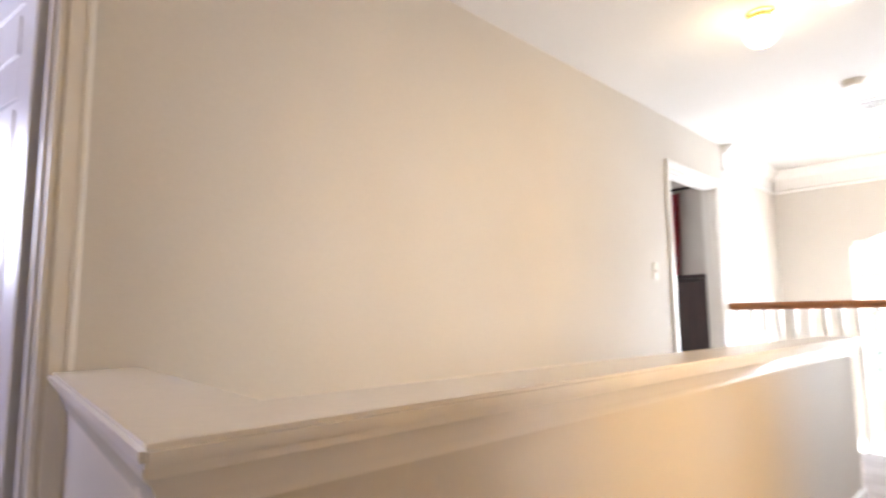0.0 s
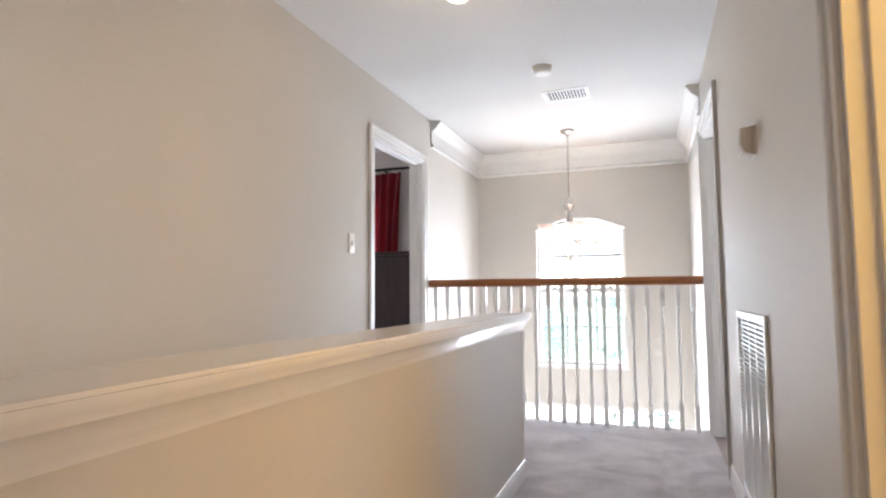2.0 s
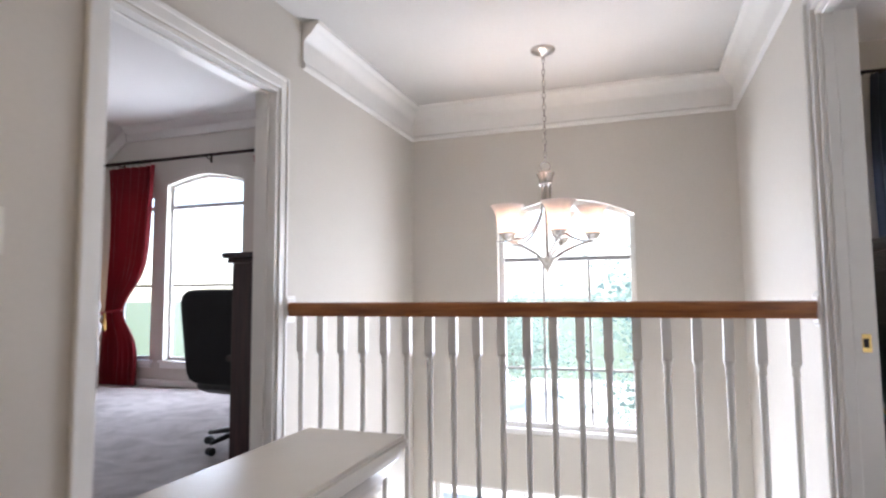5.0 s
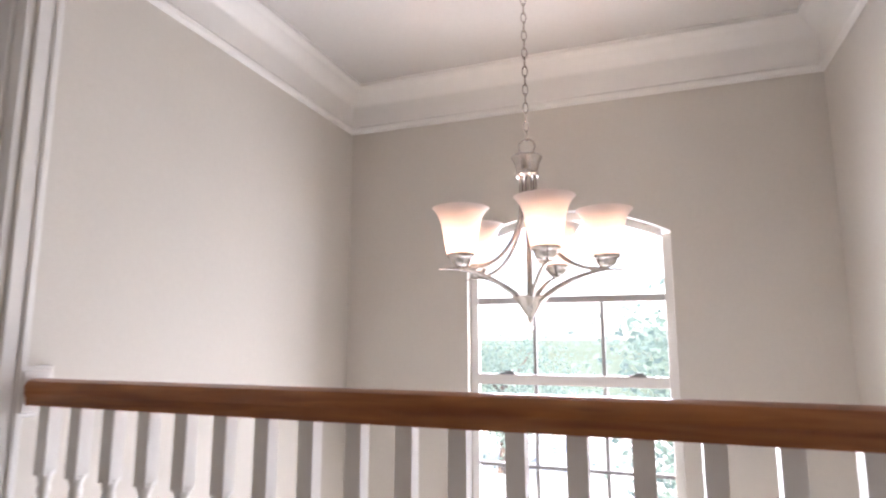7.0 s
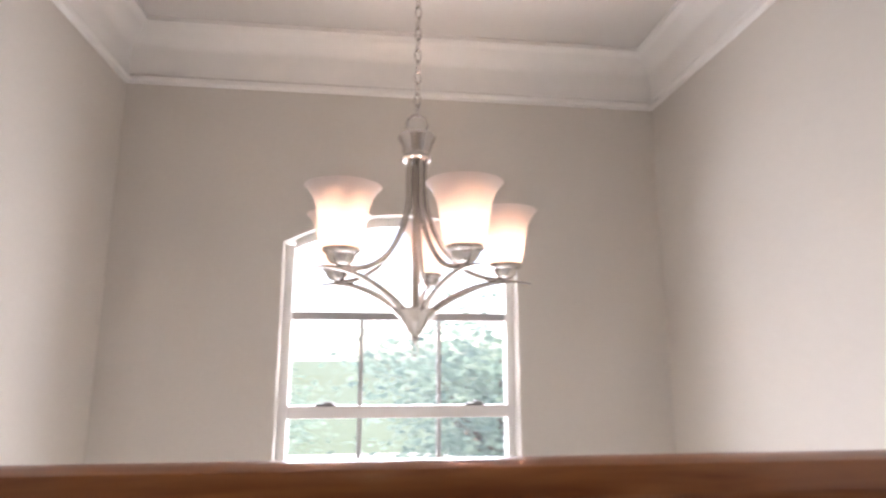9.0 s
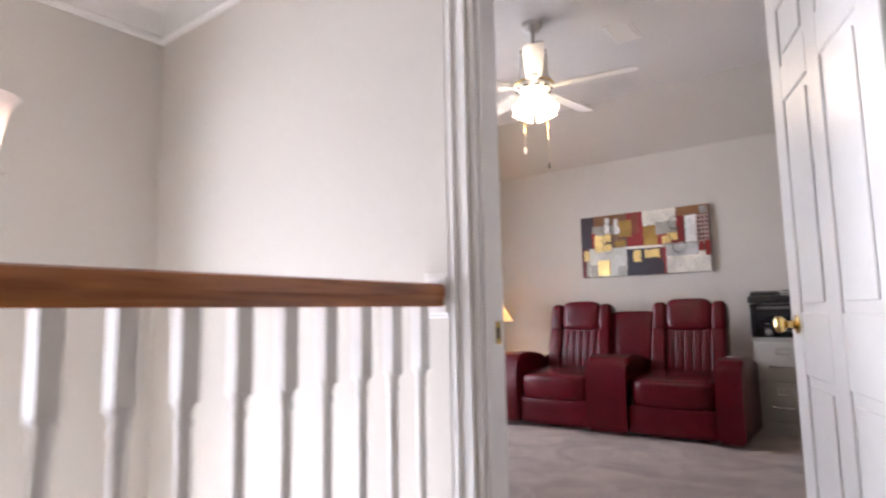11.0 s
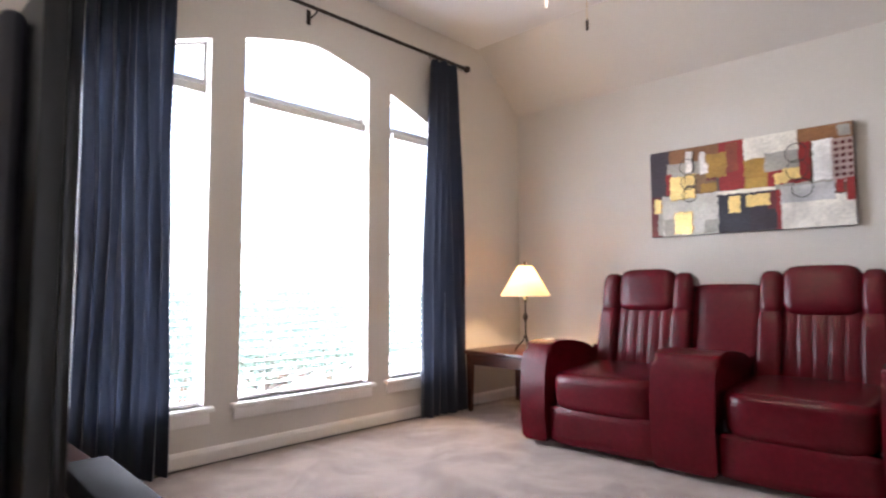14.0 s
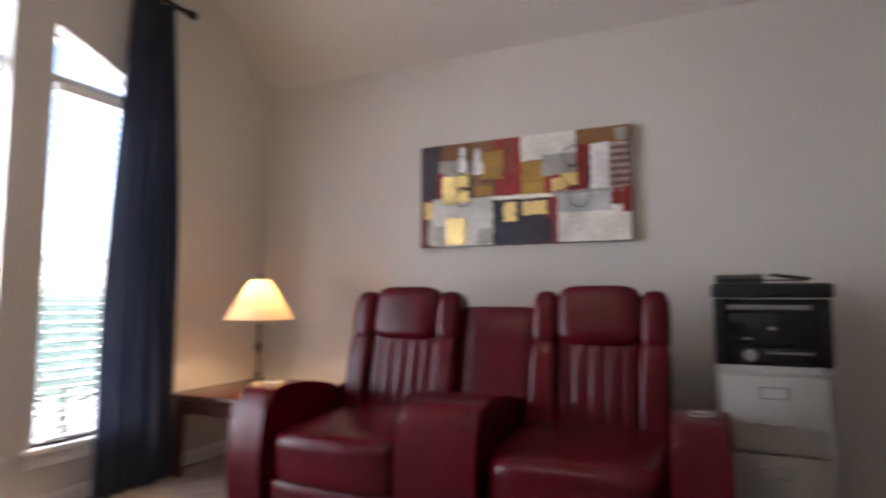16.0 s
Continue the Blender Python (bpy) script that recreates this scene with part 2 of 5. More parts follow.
def lathe(bm, prof, n=24, m=None):
    """Revolve (radius, z) pairs round z."""
    rings = []
    for r, z in prof:
        if r < 1e-5:
            rings.append([bm.verts.new((0, 0, z))])
        else:
            rings.append([bm.verts.new((r * math.cos(2 * math.pi * i / n), r * math.sin(2 * math.pi * i / n), z)) for i in range(n)])
    for a, b in zip(rings, rings[1:]):
        for i in range(n):
            j = (i + 1) % n
            if len(a) == 1 and len(b) > 1:
                bm.faces.new((a[0], b[i], b[j]))
            elif len(b) == 1 and len(a) > 1:
                bm.faces.new((a[i], a[j], b[0]))
            elif len(a) > 1:
                bm.faces.new((a[i], a[j], b[j], b[i]))
    if m is not None:
        bmesh.ops.transform(bm, matrix=m, verts=[v for r in rings for v in r])
    return bm


def tube(bm, pts, r, n=8, closed=False):
    """A round tube along pts; r is one radius or one for each point."""
    pts = [Vector(p) for p in pts]
    rs = r if isinstance(r, (list, tuple)) else [r] * len(pts)
    rings, up = [], Vector((0, 0, 1))
    k = len(pts)
    for i, p in enumerate(pts):
        a, b = (pts[(i - 1) % k], pts[(i + 1) % k]) if closed else (pts[max(i - 1, 0)], pts[min(i + 1, k - 1)])
        d = (b - a).normalized()
        ref = up if abs(d.dot(up)) < 0.95 else Vector((1, 0, 0))
        s = d.cross(ref).normalized()
        u = s.cross(d).normalized()
        rings.append([bm.verts.new(p + rs[i] * (math.cos(2 * math.pi * j / n) * s + math.sin(2 * math.pi * j / n) * u)) for j in range(n)])
    pairs = list(zip(rings, rings[1:])) + ([(rings[-1], rings[0])] if closed else [])
    for a, b in pairs:
        for j in range(n):
            bm.faces.new((a[j], a[(j + 1) % n], b[(j + 1) % n], b[j]))
    if not closed:
        bm.faces.new(rings[0])
        bm.faces.new(rings[-1][::-1])
    return bm


def prism(bm, pts, y0, y1, bevel=0.0, seg=3, axis="y"):
    """Extrude a 2D outline (x, z) from y0 to y1 (or (y, z) along x)."""
    put = (lambda a, b, c: (a, c, b)) if axis == "y" else (lambda a, b, c: (c, a, b))
    lo = [bm.verts.new(put(a, b, y0)) for a, b in pts]
    hi = [bm.verts.new(put(a, b, y1)) for a, b in pts]
    n = len(pts)
    bm.faces.new(lo)
    bm.faces.new(hi[::-1])
    for i in range(n):
        bm.faces.new((lo[i], lo[(i + 1) % n], hi[(i + 1) % n], hi[i]))
    if bevel:
        es = [e for e in bm.edges if (e.verts[0] in lo and e.verts[1] in lo) or (e.verts[0] in hi and e.verts[1] in hi)]
        bmesh.ops.bevel(bm, geom=es, offset=bevel, segments=seg, affect="EDGES", profile=0.5, clamp_overlap=True)
    return bm


def profile_run(bm, prof, path):
    """Sweep (out, z) pairs along a level path of (x, y); out goes to the right of the way walked, corners are mitred."""
    pts = [Vector((*p, 0)) for p in path]
    rings = []
    for i, p in enumerate(pts):
        d0 = (pts[i] - pts[i - 1]).normalized() if i else (pts[1] - pts[0]).normalized()
        d1 = (pts[i + 1] - pts[i]).normalized() if i < len(pts) - 1 else d0
        r0, r1 = Vector((d0.y, -d0.x, 0)), Vector((d1.y, -d1.x, 0))
        mid = (r0 + r1) / (1 + r0.dot(r1))
        rings.append([bm.verts.new((p.x + mid.x * o, p.y + mid.y * o, z)) for o, z in prof])
    n = len(prof)
    for a, b in zip(rings, rings[1:]):
        for j in range(n):
            bm.faces.new((a[j], a[(j + 1) % n], b[(j + 1) % n], b[j]))
    bm.faces.new(rings[0][::-1])
    bm.faces.new(rings[-1])
    return bm


def wall_y(bm, y0, y1, z0, z1, xs, holes):
    """A wall in the x direction from xs[0] to xs[1], between y0 and y1 thick, with rectangular holes (xa, xb, za, zb)."""
    cuts = sorted({xs[0], xs[1], *[c for h in holes for c in h[:2]]})
    for a, b in zip(cuts, cuts[1:]):
        hs = [h for h in holes if h[0] <= a + 1e-6 and h[1] >= b - 1e-6]
        z = z0
        for h in sorted(hs, key=lambda q: q[2]):
            if h[2] > z:
                box(bm, a, y0, z, b, y1, h[2])
            z = h[3]
        if z < z1:
            box(bm, a, y0, z, b, y1, z1)
    return bm


def wall_x(bm, x0, x1, z0, z1, ys, holes):
    wall_y(bm, x0, x1, z0, z1, ys, holes)
    for v in bm.verts:
        v.co.x, v.co.y = v.co.y, v.co.x
    return bm


def arch_fill(bm, x0, x1, y0, y1, arc, ztop, n=16):
    """Fills between an arc below and a level top."""
    xs = [x0 + (x1 - x0) * i / n for i in range(n + 1)]
    ring = [[bm.verts.new((x, y, z)) for y, z in ((y0, arc(x)), (y1, arc(x)), (y1, ztop), (y0, ztop))] for x in xs]
    for a, b in zip(ring, ring[1:]):
        for j in range(4):
            bm.faces.new((a[j], a[(j + 1) % 4], b[(j + 1) % 4], b[j]))
    bm.faces.new(ring[0])
    bm.faces.new(ring[-1][::-1])
    return bm


# ---------------------------------------------------------------- plan
XL, XR, TH = -1.865, 0.226, 0.108         # hall walls' faces and their thickness
H = 2.43                                # hall ceiling
YB = 6.30                              # foyer window wall
LOW = -2.75                             # ground floor
BD = (3.795, 4.685, 2.035)              # bedroom door: y from, y to, height
SD = (3.775, 4.668, 2.035)               # study door
ND = (0.82, 1.63, 2.035)                # near door on the other side
LD = (-0.78, 0.06, 2.035)              # door beside the half wall
YE = 4.83                               # edge of the upper floor over the foyer
SY, SX, SH = 7.69, 4.905, 3.04          # study: window wall, far wall, ceiling
BY, BX, BH = 8.30, -7.9, 3.35           # bedroom: window wall, far wall, ceiling
SS = 1.2                                # study's wall behind


def foyer_arc(x):
    return 1.605 + 0.115 * (1 - ((x + 0.81) / 0.44) ** 2)


def study_arc(x):
    return 2.572 - 0.1 * (abs(x - 2.67) / 0.47) ** 1.38


def bed_arc(x):
    return 2.64 - 0.11 * min(abs(x + 5.45) / 0.58, 1.5) ** 1.6


# ---------------------------------------------------------------- setting
bm = bmesh.new()
wall_x(bm, XL - TH, XL, 0, H, (-1.62, YE), [(LD[0], LD[1], 0, LD[2]), (BD[0], BD[1], 0, BD[2])])
box(bm, XL - TH, YE, LOW, XL, YB, H)
box(bm, XL - TH, -1.62, LOW, XL, YE, 0)
struct("wall_west", bm, WALL, "beige painted hall wall with two door openings")
bm = bmesh.new()
wall_x(bm, XR, XR + TH, 0, H, (-1.62, YE), [(ND[0], ND[1], 0, ND[2]), (SD[0], SD[1], 0, SD[2])])
box(bm, XR, YE, LOW, XR + TH, YB, H)
struct("wall_east", bm, WALL, "beige painted hall wall with two door openings")
bm = bmesh.new()
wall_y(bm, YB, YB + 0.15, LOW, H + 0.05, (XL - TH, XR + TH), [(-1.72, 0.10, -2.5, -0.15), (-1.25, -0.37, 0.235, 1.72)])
arch_fill(bm, -1.25, -0.37, YB, YB + 0.15, foyer_arc, 1.72)
struct("wall_north", bm, WALL, "beige foyer wall with an arched window opening")
struct("wall_south", bx(XL - TH, -1.74, 0, XR + TH, -1.62, H), WALL, "plain beige end wall of the hall")
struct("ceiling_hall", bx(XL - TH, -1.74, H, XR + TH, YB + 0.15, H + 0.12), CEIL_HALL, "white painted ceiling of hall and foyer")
bm = bmesh.new()
box(bm, -0.90, -1.62, -0.3, XR, 3.40, 0)
box(bm, XL, -1.62, -0.3, -0.90, 0.06, 0)
box(bm, XL, 3.40, -0.3, XR, YE, 0)
struct("floor_hall", bm, CARPET_B, "grey-beige cut-pile carpet of the upstairs hall")
struct("floor_foyer", bx(XL - TH, -1.74, LOW - 0.1, XR + TH, YB + 0.15, LOW), TILE, "stone floor of the foyer downstairs")
struct("wall_foyer_south", bx(XL, 3.28, LOW, XR, 3.40, -0.3), WALL, "plain wall under the upstairs hall")


def slab(bm, pts, z0, z1, bevel=0.0):
    """A flat plate of any outline, with softened edges."""
    b2 = bmesh.new()
    lo, hi = ([b2.verts.new((x, y, z)) for x, y in pts] for z in (z0, z1))
    b2.faces.new(lo[::-1])
    b2.faces.new(hi)
    for i in range(len(pts)):
        j = (i + 1) % len(pts)
        b2.faces.new((lo[i], lo[j], hi[j], hi[i]))
    if bevel:
        bmesh.ops.bevel(b2, geom=b2.edges[:], offset=bevel, segments=2, affect="EDGES")
    me = bpy.data.meshes.new("tmp")
    b2.to_mesh(me)
    b2.free()
    bm.from_mesh(me)
    bpy.data.meshes.remove(me)


# half wall round the stairwell with its moulded cap
HX, HZ = -0.80, 0.775
bm = bmesh.new()
box(bm, HX - 0.12, -0.005, 0, HX, 3.46, HZ)
slab(bm, [(XL + 0.02, 0.115), (HX - 0.12, 0.003), (HX - 0.12, 0.13), (XL + 0.02, 0.24)], 0, HZ)
box(bm, HX - 0.12, 0.13, -1.6, HX - 0.002, 3.40, -0.3)
struct("wall_half", bm, WALL, "waist-high beige half wall beside the stairs")
cap = thing("half_wall_cap", pose(0, 0, 0), "cream gloss painted wooden cap on the half wall", "wall cap")
bm = bmesh.new()
slab(bm, [(XL + 0.02, 0.07), (HX + 0.045, -0.055), (HX + 0.045, 3.505), (HX - 0.165, 3.505), (HX - 0.165, 0.18), (XL + 0.02, 0.285)], 0.83, 0.856, 0.007)
part("board", bm, CAPM, cap)
pr = [(0, 0.765), (0.007, 0.765), (0.009, 0.782), (0.016, 0.79), (0.02, 0.806), (0.032, 0.818), (0.034, 0.83), (0, 0.83)]
part("moulding", profile_run(bmesh.new(), pr, [(XL + 0.02, 0.115), (HX, -0.01), (HX, 3.46), (HX - 0.12, 3.46), (HX - 0.12, 0.14)]), CAPM, cap)


# baseboards
def baseboard(path, name="baseboard"):
    pr = [(0, 0), (0.014, 0), (0.014, 0.062), (0.010, 0.074), (0.006, 0.083), (0, 0.085)]
    return struct(name, profile_run(bmesh.new(), pr, path), TRIM, "white painted baseboard")


for path in ([(XR, SD[0] - 0.07), (XR, 3.23)], [(XR, 2.51), (XR, ND[1] + 0.075)],
             [(HX, -0.005), (HX, 3.46)], [(HX, 3.46), (HX - 0.12, 3.46)],
             [(XR + TH, SD[1] + 0.08), (XR + TH, SY), (SX, SY), (SX, SS)],
             [(BX, 3.0), (BX, BY), (XL - TH, BY), (XL - TH, BD[1] + 0.07)]):
    baseboard(path)

# rooms that close the place
bm = bmesh.new()
box(bm, XL - 2.2, -1.6, 0, XL - 2.1, 1.0, H)
box(bm, XL - 2.1, -1.7, 0, XL - TH, -1.6, H)
box(bm, XL - 2.1, 1.0, 0, XL - TH, 1.1, H)
struct("wall_near_room", bm, LILAC, "lilac painted walls of a side room")
struct("ceiling_near_room", bx(XL - 2.2, -1.7, H, XL - TH, 1.1, H + 0.1), CEIL, "white ceiling of a side room")
struct("floor_near_room", bx(XL - 2.2, -1.7, -0.1, XL, 1.1, 0), CARPET_B, "grey-beige carpet of a side room")
BATH = mat("cream_bath_paint", (0.62, 0.50, 0.32), 0.6, var=0.02)
bm = bmesh.new()
box(bm, 1.9, -0.6, 0, 2.0, SS - 0.12, H)
box(bm, XR + TH, -0.7, 0, 2.0, -0.6, H)
box(bm, XR + TH, 1.76, 0, 2.0, 1.86, H)
struct("wall_bath", bm, BATH, "warm cream painted walls of a side room")
struct("ceiling_bath", bx(XR + TH, -0.7, H, 2.0, 1.86, H + 0.1), CEIL, "white ceiling of a side room")
struct("floor_bath", bx(XR, -0.7, -0.1, 2.0, 1.86, 0), TILE, "pale floor of a side room")

# study shell
AW = [(1.40, 1.998), (2.20, 3.144), (3.342, 3.94)]
bm = bmesh.new()
wall_y(bm, SY, SY + 0.16, -0.1, SH, (XR, SX + 0.1), [(a, b, 0.31, 2.60) for a, b in AW])
for a, b in AW:
    arch_fill(bm, a, b, SY, SY + 0.16, study_arc, 2.60)
struct("wall_study_north", bm, WALL, "beige study wall with three tall arched window openings")
struct("wall_study_east", bx(SX, SS, -0.1, SX + 0.1, SY, SH), WALL, "beige study wall behind the sofa")
struct("wall_study_south", bx(XR + TH, SS + 0.38, -0.1, SX, SS + 0.5, SH), WALL, "plain beige study wall")
bm = bmesh.new()
box(bm, XR, YB + 0.15, -0.1, XR + TH, SY, SH)
box(bm, XR, SS, H, XR + TH, YB + 0.15, SH)
struct("wall_study_west", bm, WALL, "beige study wall on the hall side")
bm = bx(XR + 0.06, 1.87, -0.1, SX, SY, 0)
box(bm, XR, SD[0], -0.1, XR + 0.06, SD[1], 0)
struct("floor_study", bm, CARPET, "beige cut-pile carpet of the study with brushed marks")
bm = bx(XR, SS, SH, SX + 0.1, SY + 0.16, SH + 0.1)
struct("ceiling_study", bm, CEIL, "white flat study ceiling")
struct("ceiling_slope", prism(bmesh.new(), [(4.33, SH), (SX, SH), (SX, 2.570)], 4.236, SY), WALL, "beige painted slope between study ceiling and sofa wall")

# bedroom shell
BW = [(-6.82, -6.24), (-6.03, -4.87), (-4.66, -4.08)]
bm = bmesh.new()
wall_y(bm, BY, BY + 0.16, -0.1, BH, (BX - 0.1, XL), [(a, b, 0.32, 2.68) for a, b in BW])
for a, b in BW:
    arch_fill(bm, a, b, BY, BY + 0.16, bed_arc, 2.68)
struct("wall_bedroom_north", bm, WALL, "beige bedroom wall with tall arched window openings")
struct("wall_bedroom_west", bx(BX - 0.1, 2.9, -0.1, BX, BY, BH), WALL, "plain beige bedroom wall")
struct("wall_bedroom_south", bx(BX, 2.9, -0.1, XL - TH, 3.0, BH), WALL, "plain beige bedroom wall")
bm = bx(XL - TH, YB + 0.15, -0.1, XL, BY, BH)
box(bm, XL - TH, 2.9, H, XL, YB + 0.15, BH)
struct("wall_bedroom_east", bm, WALL, "beige bedroom wall on the hall side")
bm = bx(BX, 3.0, -0.1, XL - 0.06, BY, 0)
box(bm, XL - 0.06, BD[0], -0.1, XL, BD[1], 0)
struct("floor_bedroom", bm, CARPET_B, "grey-beige cut-pile bedroom carpet")
bm = bx(BX - 0.1, 2.9, BH, XL, BY + 0.16, BH + 0.1)
prism(bm, [(-6.75, BH), (BX, BH), (BX, 2.35)], 3.0, BY)
struct("ceiling_bedroom", bm, CEIL, "white bedroom ceiling that slopes down at one side")

# ---------------------------------------------------------------- doors and casings

def casing(bm, x, side, y0, y1, h):
    """Door casing on the wall face at x; side is the way it stands proud."""
    w, t = 0.060, 0.018
    for a, b, z0, z1 in ((y0 - w, y0, 0, h + w), (y1, y1 + w, 0, h + w), (y0, y1, h, h + w)):
        box(bm, x, a, z0, x + side * t * 0.65, b, z1, 0.003, 1)
    for a, b, z0, z1 in ((y0 - w, y0 - w + 0.02, 0, h + w), (y1 + w - 0.02, y1 + w, 0, h + w), (y0 - w + 0.02, y1 + w - 0.02, h + w - 0.02, h + w)):
        box(bm, x + side * t * 0.65, a, z0, x + side * t, b, z1, 0.003, 1)


def door_frame(name, x0, x1, d, label, stop=None):
    root = tagged(new(name), label, "door frame", kind="structure")
    bm = bmesh.new()
    casing(bm, x1, 1, d[0] - 0.006, d[1] + 0.006, d[2] + 0.006)
    casing(bm, x0, -1, d[0] - 0.006, d[1] + 0.006, d[2] + 0.006)
    part("casing", bm, TRIM, root)
    bm = bmesh.new()
    j = 0.016
    box(bm, x0 - 0.002, d[0], 0, x1 + 0.002, d[0] + j, d[2])
    box(bm, x0 - 0.002, d[1] - j, 0, x1 + 0.002, d[1], d[2])
    box(bm, x0 - 0.002, d[0] + j, d[2] - j, x1 + 0.002, d[1] - j, d[2])
    s = (x0 + x1) / 2 if stop is None else stop
    for a in ((d[0] + j, d[0] + j + 0.011), (d[1] - j - 0.011, d[1] - j)):
        box(bm, s - 0.018, a[0], 0, s + 0.018, a[1], d[2] - j, 0.003, 1)
    box(bm, s - 0.018, d[0] + j + 0.011, d[2] - j - 0.011, s + 0.018, d[1] - j - 0.011, d[2] - j, 0.003, 1)
    part("jamb", bm, TRIM, root)
    return root


def strike(root, x, y, z):
    bm = bx(x - 0.010, y - 0.002, z - 0.029, x + 0.016, y, z + 0.029, 0.002, 1)
    pl = part("strike_plate", bm, BRASS, root, "brass strike plate")
    part("latch_hole", bx(x - 0.006, y - 0.0035, z - 0.014, x + 0.008, y - 0.002, z + 0.014), BLACK, pl)


bed_frame = door_frame("door_frame_bedroom", XL - TH, XL, BD, "white painted frame of the bedroom doorway")
strike(bed_frame, XL - 0.062, BD[1] - 0.016, 0.945)
study_frame = door_frame("door_frame_study", XR, XR + TH, SD, "white painted frame of the study doorway", XR + 0.028)
strike(study_frame, XR + 0.078, SD[1] - 0.016, 0.945)
near_frame = door_frame("door_frame_near", XR, XR + TH, ND, "white painted frame of a side doorway lit warm")
side_frame = door_frame("door_frame_side", XL - TH, XL, LD, "white painted frame of a doorway beside the half wall")
hinge = part("hinge", bx(XR + 0.045, ND[1] - 0.019, 0.93, XR + 0.083, ND[1] - 0.016, 1.03, 0.002, 1), CAPM, near_frame, "small door hinge")


def six_panel_door(name, m, width, label, knob=True):
    root = thing(name, m, label, "door")
    h, t = 2.02, 0.035
    bm = bx(0, -t / 2 + 0.006, 0.01, width, t / 2 - 0.006, h)
    st, mid = 0.11, 0.10
    cols = ((st, (width - mid) / 2), ((width + mid) / 2, width - st))
    rows = ((0.24, 0.80), (0.98, 1.62), (1.73, 1.91))
    zs = [0.01, *[z for r in rows for z in r], h]
    for a, b in ((0, st), (width - st, width), ((width - mid) / 2, (width + mid) / 2)):
        box(bm, a, -t / 2, 0.01, b, t / 2, h, 0.002, 1)
    for k in range(0, len(zs), 2):
        for a, b in cols:
            box(bm, a, -t / 2 + 0.0002, zs[k], b, t / 2 - 0.0002, zs[k + 1], 0.002, 1)
    part("leaf", bm, TRIM, root)
    for a, b in cols:
        for z0, z1 in rows:
            bm = bmesh.new()
            for s in (-1, 1):
                y0, y1 = sorted((s * (t / 2 - 0.0065), s * (t / 2 - 0.001)))
                box(bm, a + 0.028, y0, z0 + 0.028, b - 0.028, y1, z1 - 0.028, 0.0045, 1)
            part("panel", bm, TRIM, root)
    if knob:
        for s in (-1, 1):
            prof = [(0, 0), (0.033, 0), (0.033, 0.004), (0.020, 0.010), (0.013, 0.016), (0.012, 0.030), (0.018, 0.036), (0.027, 0.044), (0.029, 0.054), (0.026, 0.063), (0.016, 0.069), (0, 0.070)]
            part("door_knob", lathe(bmesh.new(), [(0.88 * r, 0.92 * q) for r, q in prof], 24, pose(width - 0.065, s * t / 2, 0.945, -90 * s)), BRASS, root, "polished brass door knob")
    return root


six_panel_door("study_door", pose(XR + TH + 0.02, SD[0] + 0.02, 0, 0, 0, 19.5), 0.81, "white six-panel door with a brass knob, standing open", True)
six_panel_door("side_door", pose(XL - TH - 0.02, LD[1] - 0.03, 0, 0, 0, 188), 0.80, "white six-panel door standing open into a side room", True)

# ---------------------------------------------------------------- railing over the foyer
RY, RZ = 4.775, 1.046
railing = thing("railing", pose(0, RY, 0), "oak handrail on white turned balusters over the foyer", "railing")
hw, hh = 0.031, 0.03
pr = [(-hw * 0.75, -hh), (hw * 0.75, -hh), (hw * 0.8, -hh * 0.45), (hw, -hh * 0.1), (hw, hh * 0.45), (hw * 0.8, hh * 0.85), (hw * 0.35, hh), (-hw * 0.35, hh), (-hw * 0.8, hh * 0.85), (-hw, hh * 0.45), (-hw, -hh * 0.1), (-hw * 0.8, -hh * 0.45)]
part("handrail", prism(bmesh.new(), [(y, RZ + z) for y, z in pr], XL + 0.022, XR - 0.022, axis="x"), OAK, railing, "varnished oak handrail", 30)
for x, s in ((XL, 1), (XR, -1)):
    bm = bx(*sorted((x, x + s * 0.014))[:1], -0.045, RZ - 0.060, sorted((x, x + s * 0.014))[1], 0.045, RZ + 0.060, 0.003, 1)
    box(bm, min(x + s * 0.014, x + s * 0.022), -0.036, RZ - 0.050, max(x + s * 0.014, x + s * 0.022), 0.036, RZ + 0.050, 0.004, 1)
    part("rosette", bm, TRIM, railing, "white square wall block")
bm = bmesh.new()
W = 0.0165
box(bm, -W, -W, 0, W, W, 0.17)
box(bm, -W, -W, 0.86, W, W, RZ - hh + 0.004)
lathe(bm, [(W * 1.25, 0.165), (0.0125, 0.19), (0.0115, 0.205), (0.0135, 0.21), (0.0135, 0.218), (0.0105, 0.226), (0.0112, 0.45), (0.0125, 0.80), (0.0108, 0.815), (0.0145, 0.822), (0.0145, 0.832), (0.0118, 0.84), (W * 1.25, 0.868)], 10)
first = part("baluster", bm, TRIM, railing, "white turned wooden baluster", 40)
first.location = (-1.788, 0, 0)
for i in range(1, 20):
    b = first.copy()
    scene.collection.objects.link(b)
    b.location = (-1.788 + 0.1013 * i, 0, 0)
struct("trim_floor_edge", bx(XL, YE, -0.34, XR, YE + 0.02, 0.004, 0.003, 1), TRIM, "white board on the floor edge under the balusters")

# ---------------------------------------------------------------- crown moulding of the foyer
pr = [(0, 2.20), (0.012, 2.20), (0.022, 2.206), (0.024, 2.220), (0.016, 2.232), (0.010, 2.236), (0.010, 2.335), (0.016, 2.345), (0.022, 2.352), (0.034, 2.360), (0.050, 2.372), (0.068, 2.394), (0.078, 2.410), (0.090, 2.414), (0.092, 2.43), (0, 2.43)]
struct("trim_crown_foyer", profile_run(bmesh.new(), pr, [(XL, 4.87), (XL, YB), (XR, YB), (XR, 4.72)]), TRIM, "wide white crown moulding round the foyer", 40)

# ---------------------------------------------------------------- windows


